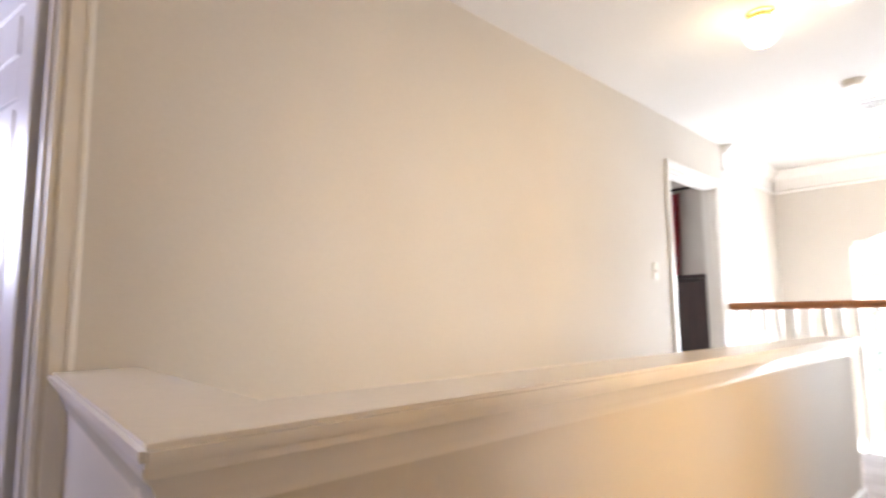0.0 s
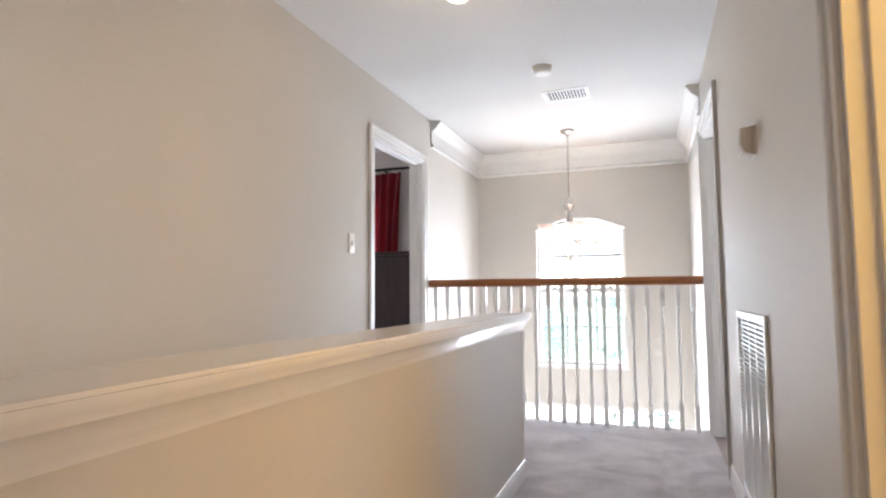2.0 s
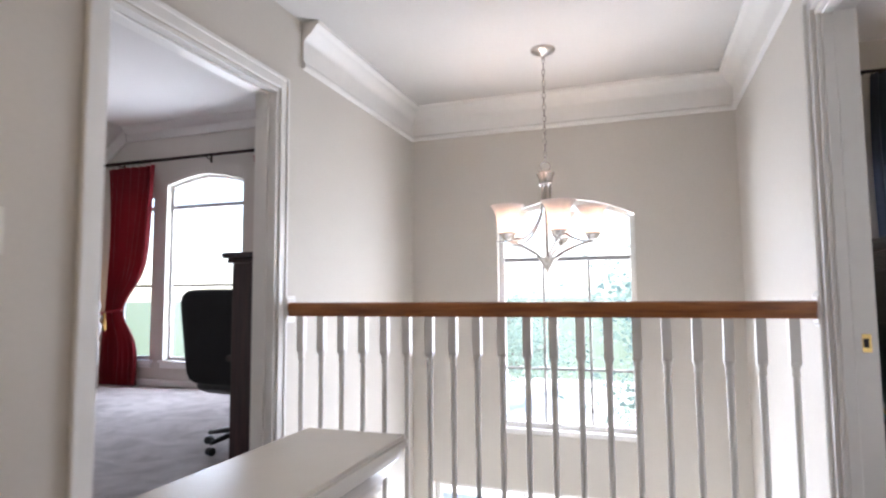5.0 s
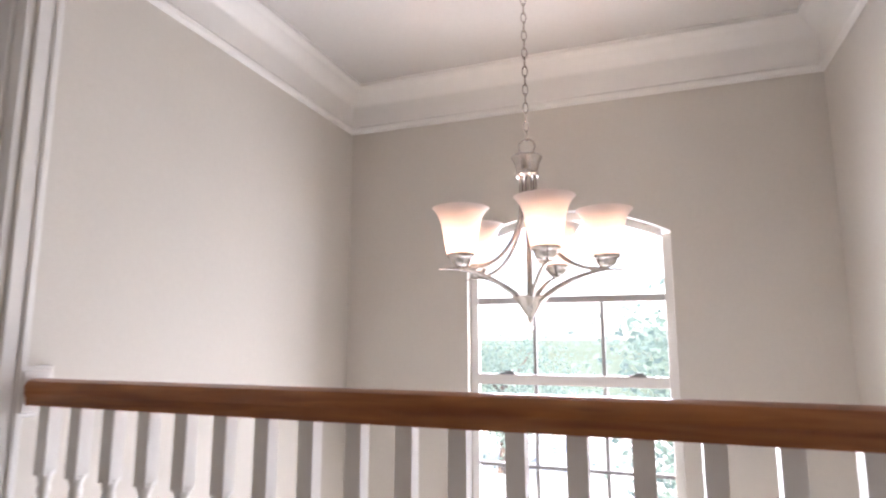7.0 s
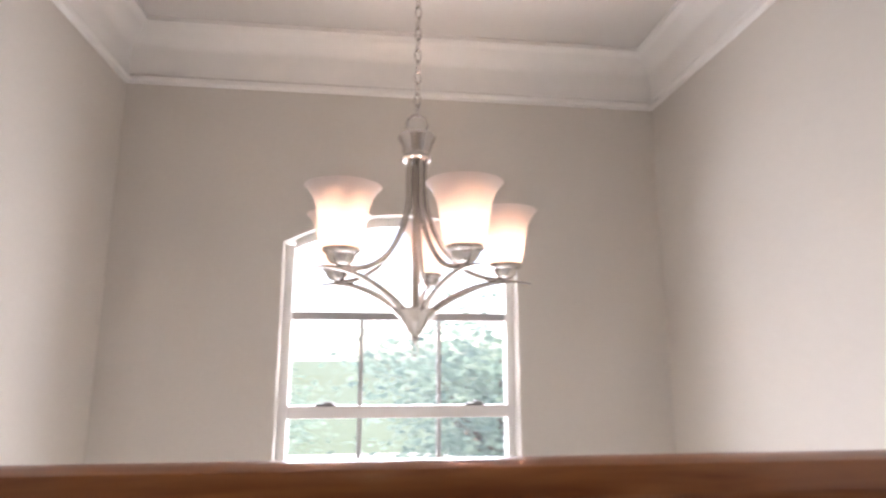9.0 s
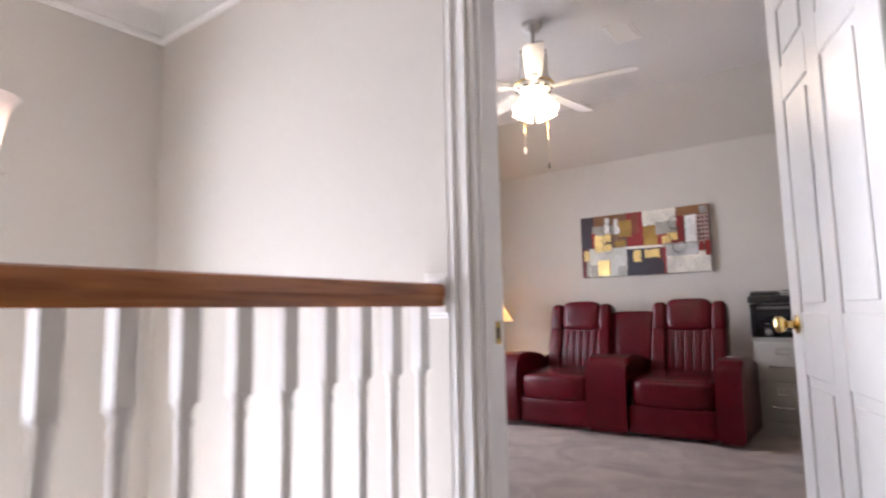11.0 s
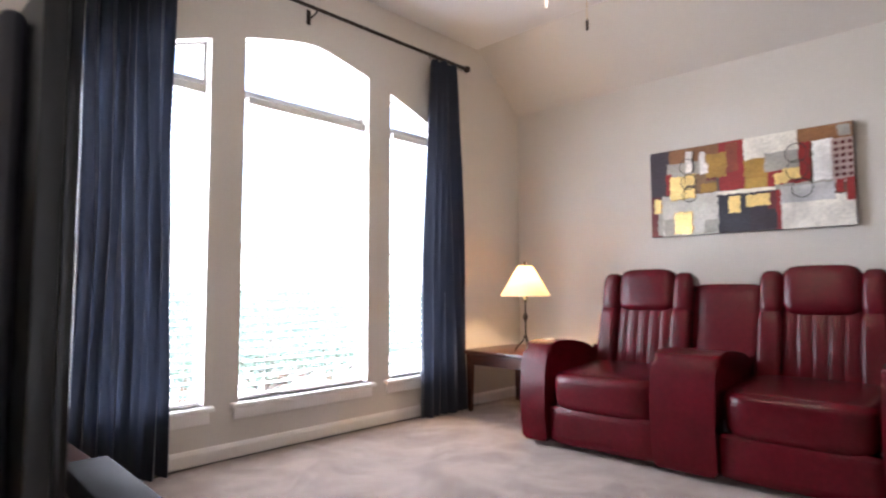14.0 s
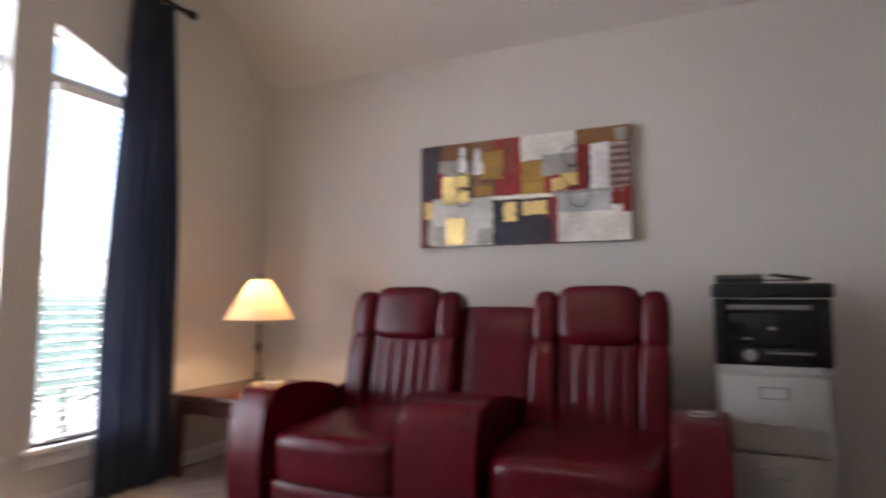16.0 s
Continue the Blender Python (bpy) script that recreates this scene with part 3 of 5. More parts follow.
def win_bar(bm, x0, x1, z0, z1, y, d=0.035):
    box(bm, x0, y, z0, x1, y + d, z1, 0.003, 1)


def arc_strip(bm, x0, x1, y0, y1, arc, w, n=16):
    for i in range(n):
        a, b = x0 + (x1 - x0) * i / n, x0 + (x1 - x0) * (i + 1) / n
        q = [bm.verts.new((x, y, z)) for x, z in ((a, arc(a)), (b, arc(b)), (b, arc(b) - w), (a, arc(a) - w)) for y in (y0, y1)]
        bm.faces.new((q[0], q[2], q[4], q[6]))
        bm.faces.new((q[7], q[5], q[3], q[1]))
        bm.faces.new((q[6], q[4], q[5], q[7]))
        bm.faces.new((q[0], q[1], q[3], q[2]))


def window(name, x0, x1, z0, arc, y, bars, muntins, label, sill=True, frame_w=0.035):
    root = tagged(new(name), label, "window", kind="structure")
    bm = bmesh.new()
    win_bar(bm, x0, x0 + frame_w, z0, arc(x0) - 0.002, y + 0.055)
    win_bar(bm, x1 - frame_w, x1, z0, arc(x1) - 0.002, y + 0.055)
    win_bar(bm, x0 + frame_w, x1 - frame_w, z0, z0 + frame_w, y + 0.055)
    arc_strip(bm, x0 + frame_w, x1 - frame_w, y + 0.056, y + 0.089, arc, frame_w)
    part("window_frame", bm, TRIM, root)
    for z, w, d in bars:
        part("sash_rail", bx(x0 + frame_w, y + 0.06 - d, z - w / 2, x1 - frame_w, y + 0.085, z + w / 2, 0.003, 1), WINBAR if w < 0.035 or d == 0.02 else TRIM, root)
    for x, za, zb in muntins:
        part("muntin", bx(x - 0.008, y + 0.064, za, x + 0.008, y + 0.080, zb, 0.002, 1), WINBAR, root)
    bm = bmesh.new()
    n = 16
    lo = [bm.verts.new((x0 + (x1 - x0) * i / n, y + 0.074, z0 + 0.02)) for i in range(n + 1)]
    hi = [bm.verts.new((x0 + (x1 - x0) * i / n, y + 0.074, arc(x0 + (x1 - x0) * i / n) - 0.01)) for i in range(n + 1)]
    for i in range(n):
        bm.faces.new((lo[i], lo[i + 1], hi[i + 1], hi[i]))
    pane = part("pane", bm, GLASS, root, "glass pane with a pale haze mixed in", 0)
    pane.visible_shadow = False
    if sill:
        bm = bx(x0 - 0.05, y - 0.075, z0 - 0.028, x1 + 0.05, y + 0.055, z0, 0.007, 2)
        box(bm, x0 - 0.03, y - 0.048, z0 - 0.095, x1 + 0.03, y - 0.029, z0 - 0.028, 0.005, 2)
        part("window_sill", bm, TRIM, root)
    return root


fw = window("window_1", -1.25, -0.37, 0.235, foyer_arc, YB, [(1.335, 0.03, 0.0), (0.985, 0.045, 0.012), (0.617, 0.016, 0.0)],
            [(-0.957, 0.25, 1.32), (-0.663, 0.25, 1.32)], "arched white foyer window with thin muntins", sill=False)
part("window_sill", bx(-1.25, YB - 0.012, 0.205, -0.37, YB + 0.055, 0.237, 0.004, 1), TRIM, fw)
for x in (-1.08, -0.53):
    lk = part("sash_lock", bx(x - 0.035, YB + 0.038, 1.006, x + 0.035, YB + 0.062, 1.016, 0.003, 1), GREYP, fw, "dark sash lock")
    part("lever", bx(x - 0.008, YB + 0.03, 1.016, x + 0.028, YB + 0.046, 1.024, 0.003, 1), GREYP, lk)
# supposed window: only a bright strip shows, the rest is added for light
window("window_8", -1.72, 0.10, -2.5, lambda x: -0.15, YB, [(-0.62, 0.06, 0.0)], [(-1.11, -2.48, -0.17), (-0.51, -2.48, -0.17)], "supposed entrance window downstairs, added to light the foyer", sill=False)
for i, (a, b) in enumerate(AW):
    window("window_%d" % (i + 2), a, b, 0.31, study_arc, SY + 0.03, [(2.147, 0.055, 0.02), (1.22, 0.04, 0.0)], [], "tall arched white study window with a blind", frame_w=0.014)
for i, (a, b) in enumerate(BW):
    window("window_%d" % (i + 5), a, b, 0.32, bed_arc, BY + 0.03, [(2.25, 0.05, 0.02), (1.25, 0.03, 0.0)], [], "tall arched white bedroom window")


def blind(x0, x1, z0, z1, y, label):
    root = thing("window_blind", pose((x0 + x1) / 2, y, z1), label, "blind", "blinds of the study windows")
    w = (x1 - x0) / 2 - 0.012
    part("head_rail", bx(-w, -0.028, -0.045, w, 0.028, 0, 0.003, 1), BLIND, root)
    part("bottom_rail", bx(-w, -0.025, z0 - z1 + 0.004, w, 0.025, z0 - z1 + 0.024, 0.004, 1), BLIND, root)
    bm = bmesh.new()
    rows = [(-0.025, -0.001), (-0.009, 0.003), (0.009, 0.003), (0.025, -0.001)]
    up = [[bm.verts.new((sx * w, yy, zz + dz)) for yy, zz in rows] for sx in (-1, 1) for dz in (0.0015, -0.0015)]
    for k in range(3):
        bm.faces.new((up[0][k], up[0][k + 1], up[2][k + 1], up[2][k]))
        bm.faces.new((up[1][k + 1], up[1][k], up[3][k], up[3][k + 1]))
    bm.faces.new((up[0][0], up[2][0], up[3][0], up[1][0]))
    bm.faces.new((up[2][3], up[0][3], up[1][3], up[3][3]))
    first = part("slat", bm, BLIND, root, "", 60)
    first.rotation_euler = (radians(3), 0, 0)
    n = int((z1 - z0 - 0.08) / 0.046)
    first.location = (0, 0, -0.07)
    for k in range(1, n):
        s = first.copy()
        scene.collection.objects.link(s)
        s.location = (0, 0, -0.07 - 0.046 * k)
    for x in (-w * 0.7, w * 0.7):
        part("ladder_cord", bx(x - 0.0012, -0.027, z0 - z1 + 0.02, x + 0.0012, -0.0255, -0.045), BLIND, root)
    for x in (-w + 0.06, w - 0.06):
        c = part("pull_cord", tube(bmesh.new(), [(x, -0.035, -0.04), (x, -0.035, -0.95)], 0.0012, 5), BLIND, root)
        part("tassel", lathe(bmesh.new(), [(0.002, 0), (0.007, -0.012), (0.006, -0.035), (0, -0.037)], 8, pose(x, -0.035, -0.95)), GREYP, c)
    return root


for a, b in AW:
    blind(a + 0.02, b - 0.02, 0.315, 2.12, SY + 0.028, "white slatted blind let down inside the window")

# ---------------------------------------------------------------- hall fixtures
globe = thing("ceiling_globe_light", pose(-0.90, 2.70, H), "round white glass globe lamp with a brass collar, lit", "ceiling light")
part("collar", lathe(bmesh.new(), [(0, 0), (0.065, 0), (0.065, -0.008), (0.052, -0.014), (0.050, -0.032), (0.046, -0.034), (0, -0.034)], 32), BRASS, globe, "polished brass collar")
prof = [(0.040, -0.030)] + [(0.076 * math.sin(radians(d)), -0.098 + 0.076 * math.cos(radians(d))) for d in range(32, 181, 8)]
prof[-1] = (0, prof[-1][1])
g = part("globe", lathe(bmesh.new(), prof, 32), mat("lit_white_globe", (0.95, 0.9, 0.8), 0.3, emit=(1.0, 0.80, 0.46), emit_power=1.0), globe, "white glass globe")
# unseen second globe with bulb, added to warm the hall's near end
unseen_globe = copy_thing(globe, pose(-0.85, -0.95, H))
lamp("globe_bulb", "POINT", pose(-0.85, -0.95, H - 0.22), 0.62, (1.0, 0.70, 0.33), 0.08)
lamp("globe_bulb", "POINT", pose(-0.90, 2.70, H - 0.22), 0.45, (1.0, 0.76, 0.44), 0.08)

smoke = thing("smoke_detector", pose(-0.76, 4.03, H), "round white plastic smoke detector on the ceiling", "smoke detector")
part("base", lathe(bmesh.new(), [(0, 0), (0.068, 0), (0.068, -0.012), (0, -0.012)], 32), PLAST, smoke)
part("body", lathe(bmesh.new(), [(0.060, -0.012), (0.058, -0.034), (0.048, -0.044), (0.02, -0.046), (0, -0.046)], 32), PLAST, smoke)


def ceiling_vent(m, lx, ly, label, n=12):
    root = thing("ceiling_vent", m, label, "ceiling vent")
    bm = bmesh.new()
    f = 0.028
    for a in ((-lx, -ly, lx, -ly + f), (-lx, ly - f, lx, ly), (-lx, -ly + f, -lx + f, ly - f), (lx - f, -ly + f, lx, ly - f)):
        box(bm, a[0], a[1], -0.009, a[2], a[3], 0, 0.003, 1)
    part("frame", bm, TRIM, root)
    part("backing", bx(-lx + f, -ly + f, -0.002, lx - f, ly - f, -0.0005), BLACK, root)
    sl = bx(-0.008, -ly + f, -0.001, 0.008, ly - f, 0.001)
    first = part("slat", sl, TRIM, root)
    step = (2 * lx - 2 * f) / n
    for k in range(n):
        s = first if k == 0 else first.copy()
        if k:
            scene.collection.objects.link(s)
        s.location, s.rotation_euler = (-lx + f + step * (k + 0.5), 0, -0.009), (0, radians(38), 0)
    return root


ceiling_vent(pose(-0.685, 4.60, H), 0.165, 0.125, "white slatted air register in the hall ceiling")

hatch = thing("attic_hatch", pose(-0.27, 2.24, H), "white attic hatch panel framed in trim on the ceiling", "attic hatch")
bm = bmesh.new()
for a in ((-0.36, -0.62, 0.36, -0.55), (-0.36, 0.55, 0.36, 0.62), (-0.36, -0.55, -0.29, 0.55), (0.29, -0.55, 0.36, 0.55)):
    box(bm, a[0], a[1], -0.018, a[2], a[3], 0, 0.004, 1)
part("trim_frame", bm, TRIM, hatch)
part("panel", bx(-0.285, -0.545, -0.010, 0.285, 0.545, 0, 0.003, 1), CEIL, hatch)
part("pull_cord", tube(bmesh.new(), [(0.16, 0.50, -0.01), (0.16, 0.50, -0.11)], 0.003, 6), PLAST, hatch, "white pull cord")

grille = thing("return_air_grille", pose(XR, 2.87, 0.50, 0, 0, 0), "tall white louvred return air grille low on the wall", "air grille")
bm = bmesh.new()
gy, gz, f = 0.335, 0.385, 0.03
for a in ((-gy, -gz, gy, -gz + f), (-gy, gz - f, gy, gz), (-gy, -gz + f, -gy + f, gz - f), (gy - f, -gz + f, gy, gz - f)):
    box(bm, -0.012, a[0], a[1], 0, a[2], a[3], 0.004, 1)
part("frame", bm, TRIM, grille)
part("backing", bx(-0.0015, -gy + f, -gz + f, -0.0005, gy - f, gz - f), BLACK, grille)
first = part("louvre", bx(-0.007, -gy + f, -0.0008, 0.007, gy - f, 0.0008), TRIM, grille)
nl = 40
for k in range(nl):
    s = first if k == 0 else first.copy()
    if k:
        scene.collection.objects.link(s)
    s.location, s.rotation_euler = (-0.007, 0, -gz + f + (2 * gz - 2 * f) * (k + 0.5) / nl), (0, radians(-18), 0)
for y in (-0.16, 0, 0.16):
    part("divider", bx(-0.0145, y - 0.007, -gz + f, -0.0125, y + 0.007, gz - f), TRIM, grille)

alarm = thing("wall_siren", pose(XR, 2.64, 1.495), "small cream wall siren box with a slanted grille face", "alarm siren")
part("back_plate", bx(-0.006, -0.055, -0.055, 0, 0.055, 0.055, 0.003, 1), PLAST, alarm)
part("cover", prism(bmesh.new(), [(-0.006, -0.052), (-0.036, -0.044), (-0.052, -0.008), (-0.048, 0.046), (-0.006, 0.052)], -0.05, 0.05, 0.004, 2), mat("taupe_plastic", (0.60, 0.55, 0.50), 0.45), alarm, "taupe plastic cover")
part("lower_face", bx(-0.046, -0.045, -0.040, -0.040, 0.045, -0.034), PLAST, alarm)
chime = thing("door_chime", pose(XR, 2.40, 2.06), "cream door chime box high on the wall", "door chime")
part("case", bx(-0.05, -0.06, 0.0, 0, 0.06, 0.15, 0.006, 2), mat("cream_plastic", (0.62, 0.52, 0.30), 0.5), chime)
part("lower_case", bx(-0.042, -0.05, -0.07, 0, 0.05, -0.001, 0.006, 2), PLAST, chime)
sw = thing("light_switch", pose(XL, 3.49, 1.275), "white two-gang light switch plate on the wall", "light switch")
part("plate", bx(0, -0.037, -0.06, 0.006, 0.037, 0.06, 0.003, 2), PLAST, sw)
part("toggle", bx(0.006, -0.006, -0.012, 0.016, 0.006, 0.012, 0.002, 1), PLAST, sw)

# ---------------------------------------------------------------- chandelier
CX, CY = -0.81, 5.575
ch = thing("chandelier", pose(CX, CY, 0), "brushed nickel chandelier with five lit bell glass shades", "chandelier")
part("canopy", lathe(bmesh.new(), [(0, H), (0.066, H), (0.067, H - 0.008), (0.060, H - 0.016), (0.042, H - 0.026), (0.022, H - 0.034), (0.012, H - 0.04), (0.010, H - 0.055), (0, H - 0.056)], 32), NICKEL, ch)
link = bmesh.new()
tube(link, [(0.0085 * math.sin(a), 0, 0.019 * math.cos(a)) for a in [2 * math.pi * i / 14 for i in range(14)]], 0.0022, 6, True)
first = part("chain_link", link, NICKEL, ch, "", 60)
ztop, zbot = H - 0.065, 1.822
nn = 18
for k in range(nn):
    s = first if k == 0 else first.copy()
    if k:
        scene.collection.objects.link(s)
    s.location, s.rotation_euler = (0, 0, ztop - (ztop - zbot) * k / (nn - 1)), (0, 0, radians(90 * (k % 2) + 20))
part("ring", tube(bmesh.new(), [(0.027 * math.sin(a), 0, 1.784 + 0.027 * math.cos(a)) for a in [2 * math.pi * i / 24 for i in range(24)]], 0.0038, 8, True), NICKEL, ch, "", 60)
part("hub", lathe(bmesh.new(), [(0, 1.759), (0.020, 1.757), (0.047, 1.753), (0.050, 1.746), (0.047, 1.739), (0.040, 1.727), (0.036, 1.707), (0.034, 1.700), (0.036, 1.694), (0.039, 1.688), (0.035, 1.682), (0, 1.682)], 32), NICKEL, ch)
part("stem", lathe(bmesh.new(), [(0.010, 1.69), (0.010, 1.26)], 12), NICKEL, ch)
part("bottom_cup", lathe(bmesh.new(), [(0, 1.300), (0.054, 1.300), (0.057, 1.295), (0.052, 1.288), (0.040, 1.278), (0.029, 1.263), (0.020, 1.247), (0.012, 1.238), (0.009, 1.233), (0.011, 1.227), (0.008, 1.221), (0.004, 1.218), (0.004, 1.213), (0, 1.212)], 28), NICKEL, ch)
part("finial_loop", tube(bmesh.new(), [(0.0065 * math.sin(a), 0, 1.200 + 0.016 * math.cos(a)) for a in [2 * math.pi * i / 12 for i in range(12)]], 0.0022, 6, True), NICKEL, ch)
ARM_R = 0.234
for k in range(5):
    ang = radians(-67 + 72 * k)
    rot = pose(0, 0, 0, 0, 0, math.degrees(ang))
    pts = []
    for i in range(15):
        u = i / 14
        pts.append((0.045 + (ARM_R + 0.070 - 0.045) * u, 0, 1.296 + 0.079 * math.sin(u * math.pi * 0.62) ** 0.85))
    ob = part("lower_arm", tube(bmesh.new(), pts, [0.0095 - 0.0075 * (i / 14) ** 1.5 for i in range(15)], 8), NICKEL, ch, "", 60)
    ob.matrix_basis = rot
    pts = [(0.024, 0, 1.69), (0.024, 0, 1.60)]
    for i in range(12):
        u = i / 11
        pts.append((0.024 + 0.19 * u ** 1.7, 0, 1.59 - 0.212 * math.sin(u * math.pi / 2)))
    pts.append((0.235, 0, 1.384))
    ob = part("upper_arm", tube(bmesh.new(), pts, 0.0068, 8), NICKEL, ch, "", 60)
    ob.matrix_basis = rot
    lowz = 1.373
    ob = part("socket_cup", lathe(bmesh.new(), [(0, lowz), (0.009, lowz), (0.009, lowz + 0.008), (0.019, lowz + 0.010), (0.029, lowz + 0.020), (0.034, lowz + 0.033), (0.041, lowz + 0.037), (0.043, lowz + 0.040), (0.042, lowz + 0.046), (0, lowz + 0.046)], 24, pose(ARM_R, 0, 0)), NICKEL, ch)
    ob.matrix_basis = rot
    z = lowz + 0.045
    outer = [(0.030, z), (0.042, z + 0.003), (0.048, z + 0.025), (0.054, z + 0.062), (0.060, z + 0.096), (0.068, z + 0.119), (0.081, z + 0.138), (0.087, z + 0.143)]
    inner = [(r - 0.0035, zz + 0.001) for r, zz in outer[::-1]]
    ob = part("glass_shade", lathe(bmesh.new(), outer + inner, 32, pose(ARM_R, 0, 0)), GLASSW, ch, "white frosted bell glass shade", 60)
    ob.matrix_basis = rot
    lamp("chandelier_bulb", "POINT", pose(CX + ARM_R * math.cos(ang), CY + ARM_R * math.sin(ang), z + 0.045), 0.50, (1.0, 0.79, 0.62), 0.02)

# ---------------------------------------------------------------- curtains


def drape(name, m, w_top, w_bot, height, depth, folds, material, label, tie=None, lean=0.0, top_gather=0.75, spread=0.42):
    """A hanging curtain of deep vertical folds, with thickness; tie: (height, width, sideways) where it is gathered."""
    root = thing(name, m, label, "curtain")
    bm = bmesh.new()
    nx, nz = folds * 8, 48
    rnd = random.Random(hash(len(label)) % 97)
    ph = [rnd.uniform(-0.5, 0.5) for _ in range(folds + 1)]
    grid = []
    for j in range(nz + 1):
        z = height * (1 - j / nz)
        row = []
        for i in range(nx + 1):
            u = i / nx
            f = u * folds
            q = j / nz
            wid = w_top + (w_bot - w_top) * q ** 0.7
            off = lean * q
            amp = depth * (top_gather + 0.25 * q)
            if tie:
                tz, tw, ts = tie
                k = math.exp(-((z - tz) / (spread if z > tz else 0.30)) ** 2)
                wid = wid * (1 - k) + tw * k
                off += ts * k
                amp *= 1 - 0.45 * k
            x = (u - 0.5) * wid + off + 0.012 * math.sin(7 * q + ph[int(f) % folds] * 9)
            y = amp * math.sin(2 * math.pi * f + ph[int(f) % folds] * 1.4 * q + 0.4 * math.sin(5 * q)) + 0.012 * math.sin(11 * u + 4 * q)
            row.append(bm.verts.new((x, y, z)))
        grid.append(row)
    for j in range(nz):
        for i in range(nx):
            bm.faces.new((grid[j][i], grid[j][i + 1], grid[j + 1][i + 1], grid[j + 1][i]))
    bmesh.ops.solidify(bm, geom=bm.faces[:], thickness=0.004)
    part("cloth", bm, material, root, "", 80)
    return root


def curtain_rod(m, x0, x1, label, brackets, rings=(), thick=0.0125):
    root = thing("curtain_rod", m, label, "curtain rod")
    part("rod", tube(bmesh.new(), [(x0, 0, 0), (x1, 0, 0)], thick, 12), IRON, root, "", 60)
    for x, s in ((x0, -1), (x1, 1)):
        part("finial", lathe(bmesh.new(), [(0, 0), (0.016, 0), (0.016, 0.012), (0.009, 0.02), (0.024, 0.036), (0.030, 0.055), (0.024, 0.074), (0.010, 0.084), (0, 0.086)], 16, pose(x, 0, 0, 0, 90 * s)), IRON, root)
    for x in brackets:
        bm = tube(bmesh.new(), [(x, 0.0, -0.016), (x, 0.05, -0.03), (x, 0.105, -0.03)], 0.007, 8)
        box(bm, x - 0.014, 0.095, -0.07, x + 0.014, 0.106, 0.03, 0.003, 1)
        part("bracket", bm, IRON, root)
    for x in rings:
        part("ring", tube(bmesh.new(), [(x + 0.004 * math.cos(3 * a), (thick + 0.008) * math.sin(a), -0.006 + (thick + 0.010) * math.cos(a)) for a in [2 * math.pi * i / 14 for i in range(14)]], thick * 0.22, 6, True), IRON, root, "", 60)
    return root


curtain_rod(pose(0, SY - 0.105, 2.765), 1.22, 4.02, "dark iron curtain rod with ball finials over the study windows", (1.45, 2.63, 3.80),
            [3.66 + 0.05 * i for i in range(8)] + [1.30 + 0.06 * i for i in range(9)])
drape("blue_curtain", pose(3.815, SY - 0.10, 0.012), 0.23, 0.50, 2.735, 0.045, 6, BLUE, "slate blue floor-length curtain hanging in folds beside the sofa", lean=0.0)
drape("blue_curtain", pose(1.545, SY - 0.11, 0.012), 0.38, 0.44, 2.735, 0.05, 7, BLUE, "slate blue floor-length curtain hanging in folds behind the television", lean=0.0)

# ---------------------------------------------------------------- sofa
SOFA_M = pose(3.575, 5.69, 0, 0, 0, 0.4)          # local: x towards the wall, y along the seat
sofa = thing("reclining_sofa", SOFA_M, "burgundy leather two-seat reclining sofa with a console in the middle", "sofa")


def smooth_curve(pts, n=6):
    out = []
    k = len(pts)
    for i in range(k - 1):
        p0, p1, p2, p3 = pts[max(i - 1, 0)], pts[i], pts[i + 1], pts[min(i + 2, k - 1)]
        for j in range(n):
            t = j / n
            out.append(tuple(0.5 * (2 * b + (c - a) * t + (2 * a - 5 * b + 4 * c - d) * t * t + (3 * b - a - 3 * c + d) * t ** 3) for a, b, c, d in zip(p0, p1, p2, p3)))
    out.append(pts[-1])
    return out


def pillow(bm, x0, y0, z0, x1, y1, z1, r, puff=0.015, m=None, nx=8):
    """A stuffed block: rounded edges and faces that swell."""
    b2 = bmesh.new()
    bmesh.ops.create_cube(b2, size=1.0)
    bmesh.ops.subdivide_edges(b2, edges=b2.edges[:], cuts=nx, use_grid_fill=True)
    sx, sy, sz = x1 - x0, y1 - y0, z1 - z0
    for v in b2.verts:
        c = Vector((v.co.x * sx, v.co.y * sy, v.co.z * sz))
        inner = Vector([max(-h + r, min(h - r, q)) for q, h in zip(c, (sx / 2, sy / 2, sz / 2))])
        d = c - inner
        n = d.normalized() if d.length > 1e-6 else Vector((0, 0, 0))
        p = inner + n * min(d.length, r) if d.length > 1e-6 else c
        w = (1 - (2 * v.co.x) ** 4) * (1 - (2 * v.co.y) ** 4) if abs(v.co.z) > 0.49 else ((1 - (2 * v.co.y) ** 4) * (1 - (2 * v.co.z) ** 4) if abs(v.co.x) > 0.49 else (1 - (2 * v.co.x) ** 4) * (1 - (2 * v.co.z) ** 4))
        out = Vector((0, 0, 1 if v.co.z > 0 else -1)) if abs(v.co.z) > 0.49 else (Vector((1 if v.co.x > 0 else -1, 0, 0)) if abs(v.co.x) > 0.49 else Vector((0, 1 if v.co.y > 0 else -1, 0)))
        v.co = p + out * puff * max(w, 0) + Vector(((x0 + x1) / 2, (y0 + y1) / 2, (z0 + z1) / 2))
    if m is not None:
        bmesh.ops.transform(b2, matrix=m, verts=b2.verts)
    me = bpy.data.meshes.new("tmp")
    b2.to_mesh(me)
    b2.free()
    bm.from_mesh(me)
    bpy.data.meshes.remove(me)
    return bm


